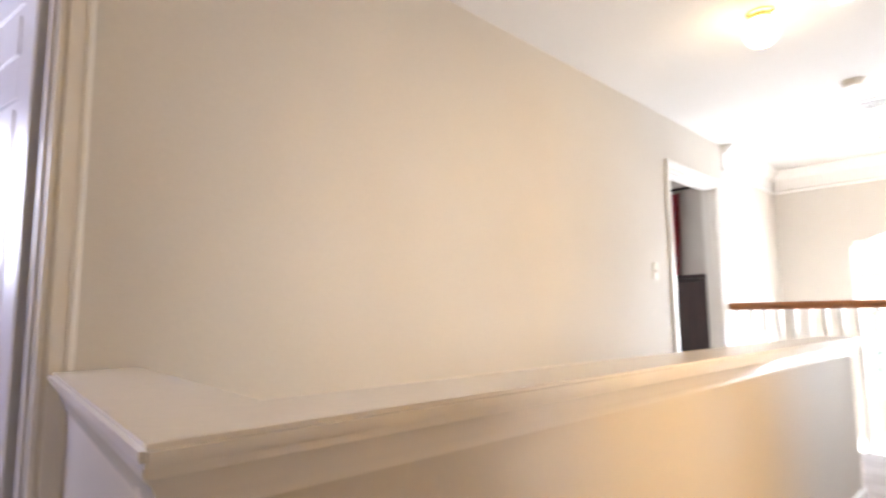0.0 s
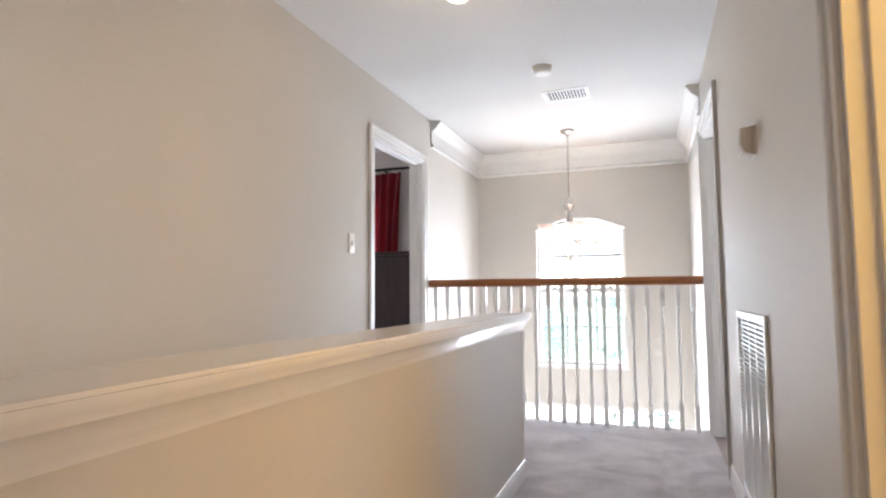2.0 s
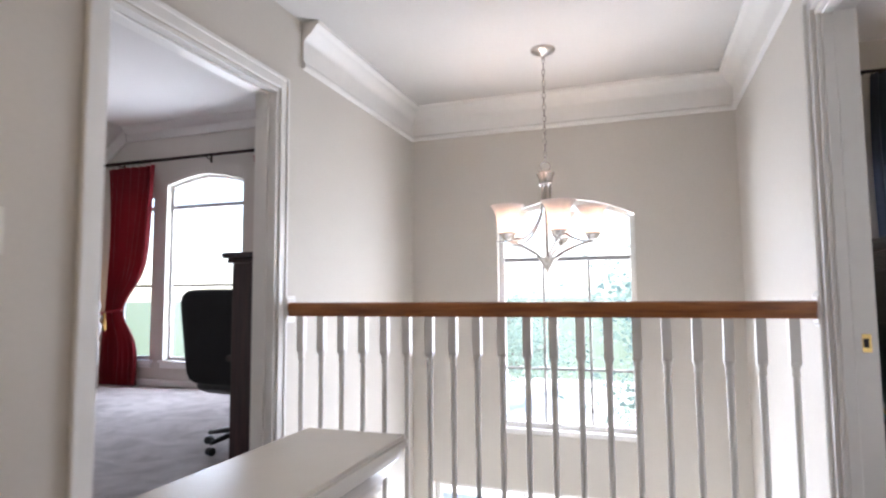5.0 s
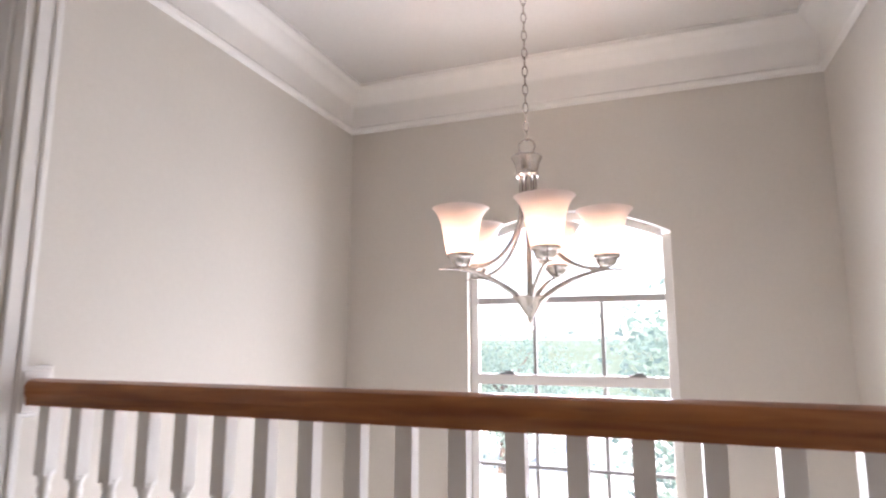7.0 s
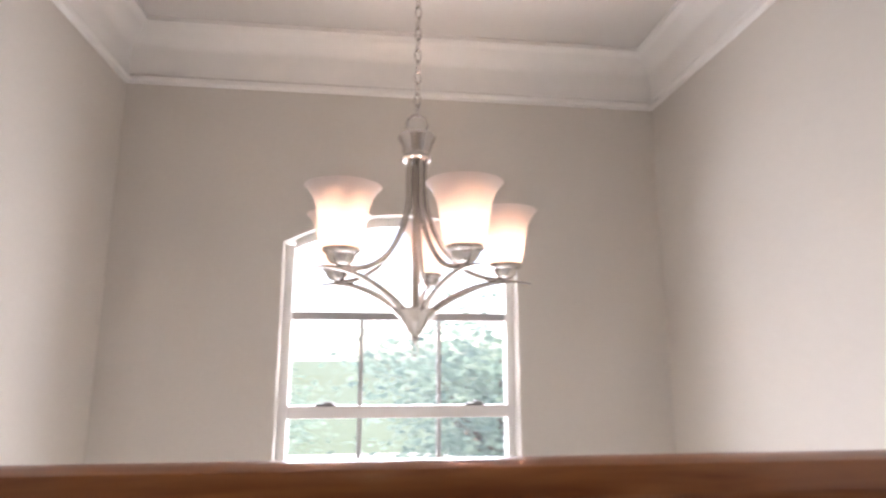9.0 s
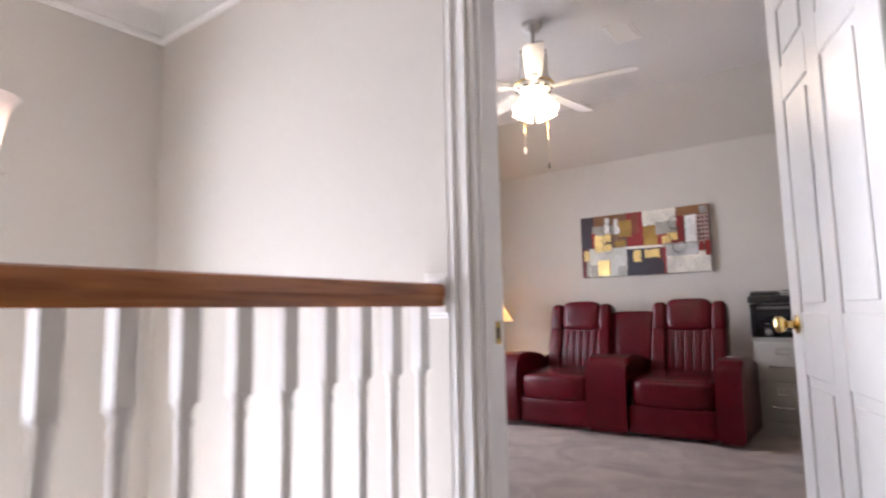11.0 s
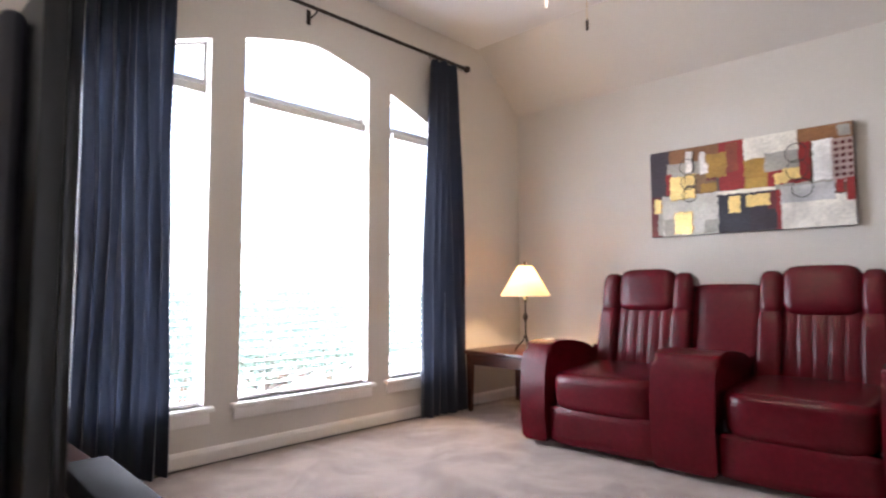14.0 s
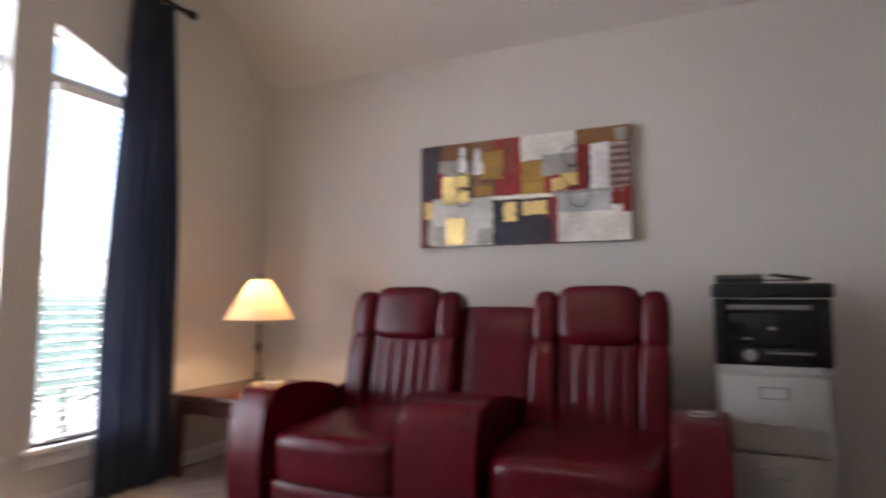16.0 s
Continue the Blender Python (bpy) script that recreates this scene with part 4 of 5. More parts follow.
def cushion(bm, x0, y0, z0, x1, y1, z1, e, m=None, n=28):
    """A soft stuffed block: a box with fully rounded, swelling sides; the smaller e, the boxier."""
    bend = lambda q: math.copysign(abs(q) ** e, q)
    c, h = Vector(((x0 + x1) / 2, (y0 + y1) / 2, (z0 + z1) / 2)), Vector(((x1 - x0) / 2, (y1 - y0) / 2, (z1 - z0) / 2))
    rings = []
    for j in range(n + 1):
        f = math.pi * (j / n - 0.5)
        rings.append([bm.verts.new((c.x + h.x * bend(math.cos(f)) * bend(math.cos(2 * math.pi * i / (2 * n))), c.y + h.y * bend(math.sin(f)), c.z + h.z * bend(math.cos(f)) * bend(math.sin(2 * math.pi * i / (2 * n))))) for i in range(2 * n)])
    for a, b in zip(rings, rings[1:]):
        for i in range(2 * n):
            q = (i + 1) % (2 * n)
            bm.faces.new((a[i], a[q], b[q], b[i]))
    bmesh.ops.remove_doubles(bm, verts=bm.verts, dist=1e-5)
    if m is not None:
        bmesh.ops.transform(bm, matrix=m, verts=bm.verts)
    return bm


def quilted(bm, xf, xb, y0, y1, z0, z1, n, m):
    """A padded upright panel facing -x with n soft pleats parted by sewn grooves that open out towards the seat."""
    nu, nv = n * 8, 14
    grid = []
    for j in range(nv + 1):
        v = j / nv
        row = []
        for i in range(nu + 1):
            u = i / nu
            g = (1 - abs(math.sin(math.pi * u * n)) ** 0.32) * (0.4 + 0.6 * math.sin(math.pi * (0.12 + 0.76 * (1 - v))))
            swell = 0.022 * math.sin(math.pi * (0.10 + 0.8 * v)) * (1 - (2 * u - 1) ** 4 * 0.5)
            row.append(bm.verts.new((xf + 0.009 * g - swell, y0 + (y1 - y0) * (u + 0.004 * math.sin(5 * v + 5 * u)), z0 + (z1 - z0) * v)))
        grid.append(row)
    for a, b in zip(grid, grid[1:]):
        for i in range(nu):
            bm.faces.new((a[i], a[i + 1], b[i + 1], b[i]))
    rim = grid[0] + [r[-1] for r in grid[1:]] + grid[-1][-2::-1] + [r[0] for r in grid[-2:0:-1]]
    back = [bm.verts.new((xb, q.co.y, q.co.z)) for q in rim]
    for i in range(len(rim)):
        j = (i + 1) % len(rim)
        bm.faces.new((rim[i], rim[j], back[j], back[i]))
    bm.faces.new(back)
    bmesh.ops.transform(bm, matrix=m, verts=bm.verts)
    return bm


def tilt(m, x, z, deg):
    return pose(x, 0, z, 0, deg, 0) @ pose(-x, 0, -z)


ARM = smooth_curve([(0.02, 0.03), (-0.005, 0.22), (0.0, 0.42), (0.035, 0.565), (0.12, 0.625), (0.28, 0.63), (0.48, 0.60), (0.60, 0.555)], 5) + [(0.95, 0.50), (0.95, 0.03)]
for name, ya, yb in (("armrest", 0.82, 1.0), ("armrest", -1.0, -0.82), ("console", -0.165, 0.165)):
    a = part(name, prism(bmesh.new(), ARM, ya, yb, 0.055, 6), LEATHER, sofa, "padded leather console arm" if name == "console" else "padded leather armrest", 60)
    if name == "armrest":
        yc = (ya + yb) / 2
        cup = part("cup_holder", lathe(bmesh.new(), [(0.034, 0.0), (0.038, 0.003), (0.046, 0.004), (0.049, 0.0), (0.046, -0.003)], 24, pose(0.20, yc, 0.634)), CHROME, a, "chrome cup holder ring", 60)
        part("cup_well", lathe(bmesh.new(), [(0, 0.0005), (0.036, 0.0012), (0.038, 0.0)], 20, pose(0.20, yc, 0.634)), BLACK, cup)
for ya, yb in ((0.165, 0.82), (-0.82, -0.165)):
    ya, yb = ya + 0.004, yb - 0.004
    yc = (ya + yb) / 2
    bm = bmesh.new()
    cushion(bm, 0.008, ya, 0.232, 0.64, yb, 0.482, 0.36, tilt(None, 0.3, 0.36, -3))
    part("seat", bm, LEATHER, sofa, "plump leather seat cushion", 60)
    bm = bmesh.new()
    pillow(bm, 0.032, ya, 0.035, 0.12, yb, 0.255, 0.022, 0.006)
    foot = part("footrest", bm, LEATHER, sofa, "flat leather footrest panel", 60)
    part("seam", bx(0.0275, ya + 0.02, 0.228, 0.033, yb - 0.02, 0.232, 0.001, 1), LEATHER, foot)
    lean = pose(0.05, 0, 0) @ tilt(None, 0.58, 0.42, 13)
    hb = 0.182
    part("headrest", cushion(bmesh.new(), 0.500, yc - hb - 0.010, 0.812, 0.72, yc + hb + 0.010, 1.098, 0.42, lean), LEATHER, sofa, "stuffed leather headrest", 80)
    for s in (-1, 1):
        y0, y1 = sorted((yc + s * (hb - 0.004), yc + s * (hb + 0.124)))
        part("upper_bolster", cushion(bmesh.new(), 0.498, y0, 0.790, 0.71, y1, 1.074, 0.56, lean), LEATHER, sofa, "", 80)
        part("lower_bolster", cushion(bmesh.new(), 0.500, y0, 0.36, 0.70, y1, 0.850, 0.36, lean), LEATHER, sofa, "", 80)
        part("seam", tube(bmesh.new(), [lean @ Vector((0.4985 + 0.030 * abs(q) ** 3, (y0 + y1) / 2 + 0.054 * q, 0.824)) for q in (-1, -0.8, -0.5, 0, 0.5, 0.8, 1)], 0.0022, 6), LEATHER, sofa, "", 60)
    part("pleated_back", quilted(bmesh.new(), 0.552, 0.66, yc - hb, yc + hb, 0.42, 0.862, 5, lean), LEATHER, sofa, "leather back panel with sewn vertical pleats", 80)
    part("back_shell", pillow(bmesh.new(), 0.64, yc - 0.28, 0.40, 0.75, yc + 0.28, 0.995, 0.04, 0.004, lean), LEATHER, sofa, "", 60)
part("center_back", pillow(bmesh.new(), 0.575, -0.195, 0.40, 0.72, 0.195, 1.0, 0.03, 0.006, pose(0.05, 0, 0) @ tilt(None, 0.58, 0.42, 13)), LEATHER, sofa, "flat leather centre back panel", 60)
part("base", bx(0.12, -0.98, 0.012, 0.95, 0.98, 0.30, 0.02, 2), BLACK, sofa)

# ---------------------------------------------------------------- end table and lamp
tb = thing("end_table", pose(4.37, 7.26, 0), "cherry-stained square wooden end table in the corner", "side table")
part("tabletop", bx(-0.36, -0.33, 0.448, 0.36, 0.33, 0.476, 0.006, 2), CHERRY, tb)
bm = bmesh.new()
for a in ((-0.315, -0.29, 0.315, -0.27), (-0.315, 0.27, 0.315, 0.29), (-0.315, -0.27, -0.295, 0.27), (0.295, -0.27, 0.315, 0.27)):
    box(bm, a[0], a[1], 0.36, a[2], a[3], 0.448, 0.002, 1)
part("apron", bm, CHERRY, tb)
for sx in (-1, 1):
    for sy in (-1, 1):
        bm = bmesh.new()
        r = bmesh.ops.create_cube(bm, size=1.0)
        for v in r["verts"]:
            k = 0.024 if v.co.z > 0 else 0.014
            v.co = Vector((sx * 0.31 + (k if v.co.x > 0 else -k), sy * 0.285 + (k if v.co.y > 0 else -k), 0.448 if v.co.z > 0 else 0.0))
        part("leg", bm, CHERRY, tb)
LX, LY, LZ = 4.23, 7.13, 0.476
tl = thing("table_lamp", pose(LX, LY, LZ), "dark iron table lamp with a lit cream cone shade", "table lamp")
for k in range(3):
    a = radians(120 * k + 25)
    pts = [(r * math.cos(a), r * math.sin(a), z) for r, z in smooth_curve([(0.012, 0.12), (0.022, 0.085), (0.05, 0.06), (0.075, 0.03), (0.083, 0.006)], 4)]
    part("foot", tube(bmesh.new(), pts, 0.006, 8), IRON, tl, "", 60)
part("stem", lathe(bmesh.new(), [(0, 0.10), (0.014, 0.105), (0.008, 0.125), (0.0075, 0.22), (0.014, 0.245), (0.020, 0.265), (0.014, 0.285), (0.0075, 0.30), (0.0075, 0.375), (0.013, 0.385), (0.006, 0.40), (0.006, 0.665), (0, 0.666)], 14), IRON, tl, "", 60)
part("socket", lathe(bmesh.new(), [(0, 0.40), (0.018, 0.40), (0.018, 0.46), (0, 0.46)], 14), BRASS, tl)
part("shade", lathe(bmesh.new(), [(0.194, 0.425), (0.056, 0.655), (0.052, 0.655), (0.190, 0.425)], 40), SHADE, tl, "cream linen cone shade", 60)
part("finial", lathe(bmesh.new(), [(0.004, 0.660), (0.010, 0.672), (0.010, 0.682), (0.004, 0.692), (0, 0.694)], 12), IRON, tl)
lamp("table_lamp_bulb", "POINT", pose(LX, LY, LZ + 0.56), 4.2, (1.0, 0.68, 0.37), 0.04)

# ---------------------------------------------------------------- filing cabinet and printer
fc = thing("filing_cabinet", pose(4.30, 4.515, 0), "putty grey two-drawer steel filing cabinet", "filing cabinet")
w, h, d = 0.205, 0.755, 0.58
part("body", bx(0.012, -w, 0.0, d, w, h, 0.006, 2), CABGREY, fc)
part("top_strip", bx(0.0, -w, h - 0.03, 0.012, w, h, 0.003, 1), CABGREY, fc)
part("plinth", bx(0.004, -w, 0.0, 0.012, w, 0.09, 0.002, 1), CABGREY, fc)
for z0, z1 in ((0.10, 0.40), (0.41, 0.715)):
    dr = part("drawer", bx(-0.006, -w + 0.018, z0, 0.012, w - 0.018, z1, 0.004, 2), CABGREY, fc)
    zc = (z0 + z1) / 2
    bm = bmesh.new()
    for a in ((-0.05, 0.025, 0.05, 0.03), (-0.05, -0.02, 0.05, -0.015), (-0.05, -0.015, -0.045, 0.025), (0.045, -0.015, 0.05, 0.025)):
        box(bm, -0.012, a[0], zc + 0.08 + a[1], -0.006, a[2], zc + 0.08 + a[3], 0.001, 1)
    part("label_holder", bm, CHROME, dr, "metal label holder")
    hd = part("handle", tube(bmesh.new(), [(-0.006, -0.062, zc - 0.035), (-0.03, -0.056, zc - 0.035), (-0.033, -0.045, zc - 0.035), (-0.033, 0.045, zc - 0.035), (-0.03, 0.056, zc - 0.035), (-0.006, 0.062, zc - 0.035)], 0.006, 8), CHROME, dr, "chrome bar handle", 60)
    part("thumb_latch", bx(-0.012, 0.07, zc - 0.043, -0.006, 0.10, zc - 0.03, 0.002, 1), CHROME, dr)
part("lock", lathe(bmesh.new(), [(0, 0), (0.011, 0), (0.011, 0.006), (0, 0.007)], 16, pose(0.0, -w + 0.035, h - 0.016, 0, -90)), CHROME, fc, "round chrome lock")
pn = thing("printer", pose(4.285, 4.515, 0.755), "black all-in-one laser printer on the filing cabinet", "printer")
part("body", bx(0.03, -0.21, 0.0, 0.42, 0.21, 0.27, 0.012, 3), BLACK, pn)
part("side_column", bx(-0.002, 0.165, 0.0, 0.03, 0.21, 0.27, 0.01, 2), BLACKG, pn)
part("side_column", bx(-0.002, -0.21, 0.0, 0.03, -0.165, 0.27, 0.01, 2), BLACKG, pn)
part("front_panel", bx(0.004, -0.163, 0.085, 0.03, 0.163, 0.215, 0.006, 2), BLACKG, pn)
part("output_slot", bx(0.012, -0.14, 0.226, 0.0295, 0.16, 0.246, 0.003, 1), GREYP, pn)
part("scanner_lid", bx(-0.012, -0.22, 0.275, 0.43, 0.22, 0.335, 0.015, 3), BLACK, pn)
part("document_feeder", prism(bmesh.new(), [(0.0, 0.335), (0.0, 0.355), (0.03, 0.372), (0.30, 0.372), (0.34, 0.335)], 0.02, 0.20, 0.006, 2), BLACK, pn)
part("feeder_tray", prism(bmesh.new(), [(0.05, 0.345), (0.05, 0.351), (0.30, 0.356), (0.30, 0.350)], -0.14, 0.02), BLACK, pn)
part("feeder_flap", bx(0.06, -0.16, 0.352, 0.28, -0.02, 0.357, 0.002, 1, pose(0, -0.09, 0.355, 9) @ pose(0, 0.09, -0.345)), BLACK, pn)
part("paper_tray", bx(-0.006, -0.16, 0.012, 0.03, 0.11, 0.075, 0.006, 2), BLACKG, pn)
part("tray_handle", bx(-0.009, -0.14, 0.05, -0.006, 0.02, 0.06, 0.001, 1), GREYP, pn)
part("control_knob", lathe(bmesh.new(), [(0, 0), (0.026, 0), (0.026, 0.008), (0.018, 0.011), (0, 0.012)], 20, pose(-0.006, 0.08, 0.042, 0, -90)), GREYP, pn)
part("emblem", bx(0.0015, -0.014, 0.145, 0.004, 0.012, 0.157), CHROME, pn)
part("badge", bx(0.0015, 0.075, 0.105, 0.004, 0.105, 0.113), CHROME, pn)
mt = thing("floor_mat", pose(4.26, 3.85, 0.001), "dark brown chair mat on the carpet", "mat")
part("sheet", bx(-0.42, -0.5, 0, 0.55, 0.40, 0.009, 0.004, 2), mat("brown_mat", (0.09, 0.062, 0.058), 0.7, bump=0.2), mt)

# ---------------------------------------------------------------- painting over the sofa
PY0, PY1, PZ0, PZ1 = 6.40, 5.105, 1.343, 1.99
pt = thing("abstract_painting", pose(SX, PY0, PZ0, 0, 0, -90), "abstract canvas painting of red, gold, grey and ochre blocks", "painting")
PW, PH = PY0 - PY1, PZ1 - PZ0
_paint = {}


def paint(c, metal=0.0, rough=0.55):
    if (c, metal) not in _paint:
        _paint[c, metal] = mat("oil_paint", c, rough if not metal else 0.38, metal, var=0.13, scale=48, bump=0.6, bump_scale=55, big=5.5, bigvar=0.22)
    return _paint[c, metal]


part("canvas", bx(0, -0.038, 0, PW, -0.001, PH, 0.003, 1), paint((0.10, 0.07, 0.05)), pt)
RD, OC, YL, BN, BR, BR2 = (0.27, 0.012, 0.012), (0.34, 0.19, 0.028), (0.40, 0.24, 0.04), (0.22, 0.095, 0.032), (0.20, 0.11, 0.05), (0.22, 0.04, 0.018)
WH, CR, WG, LG, GY, GD = (0.76, 0.74, 0.72), (0.75, 0.71, 0.63), (0.66, 0.65, 0.60), (0.47, 0.46, 0.46), (0.34, 0.32, 0.29), (0.42, 0.40, 0.35)
PU, NV, NV2, MR, PK, GO = (0.045, 0.030, 0.042), (0.024, 0.022, 0.034), (0.030, 0.018, 0.028), (0.13, 0.014, 0.018), (0.42, 0.31, 0.28), (0.75, 0.55, 0.22)
for k, (u0, v0, u1, v1, c, g) in enumerate([
        (0, 0.45, 0.126, 1, PU, 0), (0, 0, 0.058, 0.47, MR, 0), (0.039, 0.02, 0.089, 0.42, GD, 0), (0.114, 0.8, 0.433, 1, BN, 0),
        (0.102, 0.66, 0.336, 0.84, GY, 0), (0.07, 0, 0.385, 0.47, WG, 0), (0.077, 0, 0.175, 0.2, GD, 0), (0.303, 0.02, 0.38, 0.16, GD, 0),
        (0.095, 0.48, 0.126, 0.72, RD, 0), (0.257, 0.46, 0.374, 0.69, BR, 0), (0.291, 0.47, 0.374, 0.57, OC, 0), (0.325, 0.6, 0.374, 0.68, MR, 0),
        (0.391, 0.46, 0.518, 1, RD, 0), (0.423, 0.66, 0.485, 0.98, BR2, 0), (0.319, 0.62, 0.428, 0.89, OC, 0), (0.286, 0.68, 0.33, 0.8, WH, 0),
        (0.286, 0.8, 0.316, 0.93, WH, 0), (0.516, 0.755, 0.77, 1, CR, 0), (0.516, 0.44, 0.638, 0.765, OC, 0), (0.526, 0.44, 0.633, 0.56, YL, 0),
        (0.614, 0.6, 0.774, 0.8, GY, 0), (0.628, 0.45, 0.779, 0.61, RD, 0), (0.767, 0.83, 1, 1, BN, 0), (0.937, 0.87, 0.988, 0.98, GY, 0),
        (0.77, 0.45, 0.819, 0.86, RD, 0), (0.83, 0.44, 0.917, 0.86, WH, 0), (0.909, 0.42, 1, 0.85, PK, 0), (0.38, 0.385, 0.68, 0.455, CR, 0),
        (0.661, 0.41, 0.917, 0.46, GY, 0), (0.38, 0, 0.536, 0.415, NV, 0), (0.536, 0, 0.671, 0.41, NV2, 0), (0.628, 0.22, 0.671, 0.4, MR, 0),
        (0.664, 0, 0.689, 0.41, RD, 0), (0.684, 0.25, 0.917, 0.435, LG, 0), (0.686, 0, 1, 0.265, CR, 0), (0.921, 0.22, 0.961, 0.31, CR, 0),
        (0.925, 0.32, 0.955, 0.455, RD, 0), (0.965, 0.24, 1, 0.46, RD, 0), (0.12, 0.41, 0.205, 0.68, GO, 1), (0.208, 0.57, 0.259, 0.69, GO, 1),
        (0.208, 0.42, 0.257, 0.53, GO, 1), (0.141, 0.02, 0.241, 0.27, GO, 1), (0.026, 0.28, 0.064, 0.44, GO, 1), (0.436, 0.21, 0.493, 0.39, GO, 1),
        (0.523, 0.265, 0.635, 0.385, GO, 1), (0.661, 0.47, 0.721, 0.575, GO, 1), (0.698, 0.5, 0.774, 0.62, GO, 1), (0.213, 0.7, 0.248, 0.95, WH, 0)]):
    rnd = random.Random(k)
    n = 10
    bm = bmesh.new()
    out = []
    for i in range(4 * n):
        s, q = divmod(i, n)
        q /= n
        u, v = [(q, 0), (1, q), (1 - q, 1), (0, 1 - q)][s]
        j = 0.006 if 0.01 < u0 and u1 < 0.99 else 0.002
        out.append((max(0.002, min(PW - 0.002, PW * (u0 + (u1 - u0) * u) + rnd.uniform(-j, j))), max(0.002, min(PH - 0.002, PH * (v0 + (v1 - v0) * v) + rnd.uniform(-j, j)))))
    y = -0.0385 - 0.0004 * (k + 1)
    prism(bm, out, y, -0.0375)
    part("paint_block", bm, paint(c, 0.75 * g), pt, "gold leaf block" if g else "", 0)
for u, v, r in ((0.222, 0.78, 0.056), (0.228, 0.60, 0.056), (0.234, 0.46, 0.056), (0.761, 0.76, 0.064), (0.763, 0.59, 0.064), (0.783, 0.40, 0.062)):
    for s in (0, 1):
        bm = tube(bmesh.new(), [(u * PW + (r - 0.004 * s) * math.cos(a), -0.0612, v * PH + (r - 0.003 * s) * math.sin(a)) for a in [2 * math.pi * i / 28 for i in range(28)]], 0.0014, 4, True)
        part("drawn_ring", bm, BLACK, pt, "", 0)
for i in range(3):
    for j in range(6):
        part("red_dot", lathe(bmesh.new(), [(0, 0.0), (0.0125, 0.0), (0.011, 0.003), (0, 0.003)], 10, pose(PW * (0.93 + 0.028 * i), -0.0600, PH * (0.49 + 0.062 * j), 90)), paint((0.10, 0.010, 0.012)), pt)

# ---------------------------------------------------------------- ceiling fan of the study
FX, FY = 2.55, 5.69
fan = thing("ceiling_fan", pose(FX, FY, SH), "white five-blade ceiling fan with four lit glass shades", "ceiling fan")
WHITE = mat("white_enamel", (0.78, 0.76, 0.72), 0.3, var=0.02)


def fan_blade(parent, m, z, r0, r1):
    """A flat tilted blade with rounded corners, from radius r0 to r1."""
    w0, w1, t = 0.054, 0.068, 0.007
    pts = [(r0, -w0 * 0.7), (r0 + 0.02, -w0), (r1 - 0.05, -w1), (r1 - 0.015, -w1 * 0.85), (r1, -w1 * 0.5), (r1, w1 * 0.5), (r1 - 0.015, w1 * 0.85), (r1 - 0.05, w1), (r0 + 0.02, w0), (r0, w0 * 0.7)]
    bm = bmesh.new()
    lo = [bm.verts.new((x, y, z + 0.18 * y)) for x, y in pts]
    hi = [bm.verts.new((x, y, z + t + 0.18 * y)) for x, y in pts]
    bm.faces.new(lo)
    bm.faces.new(hi[::-1])
    for i in range(len(pts)):
        j = (i + 1) % len(pts)
        bm.faces.new((lo[i], lo[j], hi[j], hi[i]))
    o = part("blade", bm, WHITE, parent, "white fan blade")
    o.matrix_basis = m
    return o


part("canopy", lathe(bmesh.new(), [(0, 0), (0.072, 0), (0.070, -0.03), (0.045, -0.06), (0.016, -0.07), (0, -0.07)], 28), WHITE, fan)
part("down_rod", lathe(bmesh.new(), [(0.013, -0.06), (0.013, -0.22)], 12), WHITE, fan)
part("top_rim", lathe(bmesh.new(), [(0.020, -0.195), (0.088, -0.200), (0.092, -0.212), (0.088, -0.222), (0.020, -0.222)], 32), IRON, fan, "dark rim on the motor housing")
part("motor", lathe(bmesh.new(), [(0, -0.218), (0.080, -0.222), (0.098, -0.235), (0.103, -0.26), (0.103, -0.40), (0.110, -0.415), (0.132, -0.43), (0.138, -0.45), (0.134, -0.475), (0.110, -0.495), (0.078, -0.505), (0, -0.506)], 36), WHITE, fan)
for k in range(10):
    part("motor_slot", bx(0.110, -0.020, -0.493, 0.130, 0.020, -0.486, 0.002, 1, pose(0, 0, 0, 0, 0, 36 * k)), IRON, fan)
part("motor_band", lathe(bmesh.new(), [(0.136, -0.444), (0.141, -0.449), (0.141, -0.457), (0.136, -0.462)], 32), BRASS, fan, "brass band")
part("light_fitter", lathe(bmesh.new(), [(0.060, -0.503), (0.064, -0.512), (0.058, -0.535), (0.046, -0.555), (0.020, -0.565), (0.008, -0.575), (0, -0.577)], 28), WHITE, fan)
for k in range(5):
    rot = pose(0, 0, 0, 0, 0, 72 * k - 8)
    bm = bx(0.10, -0.016, -0.488, 0.20, 0.016, -0.482, 0.002, 1)
    lathe(bm, [(0, -0.487), (0.036, -0.487), (0.036, -0.480), (0, -0.480)], 20, pose(0.225, 0, 0))
    part("blade_arm", bm, WHITE, fan).matrix_basis = rot
    fan_blade(fan, rot, -0.478, 0.19, 0.70)
for k in range(4):
    rot = pose(0, 0, 0, 0, 0, 90 * k + 76)
    m = pose(0.046, 0, -0.535, 0, 150)
    prof = [(1.35 * a, 1.5 * b) for a, b in ((0.018, 0.0), (0.030, 0.01), (0.036, 0.04), (0.044, 0.075), (0.056, 0.105), (0.053, 0.105), (0.041, 0.07), (0.030, 0.03), (0.018, 0.005))]
    part("glass_shade", lathe(bmesh.new(), prof, 24, m), GLASSF, fan, "lit frosted tulip shade", 60).matrix_basis = rot
    part("socket", lathe(bmesh.new(), [(0.012, -0.03), (0.022, -0.025), (0.026, 0.0), (0.026, 0.012), (0.012, 0.014)], 16, m), WHITE, fan).matrix_basis = rot
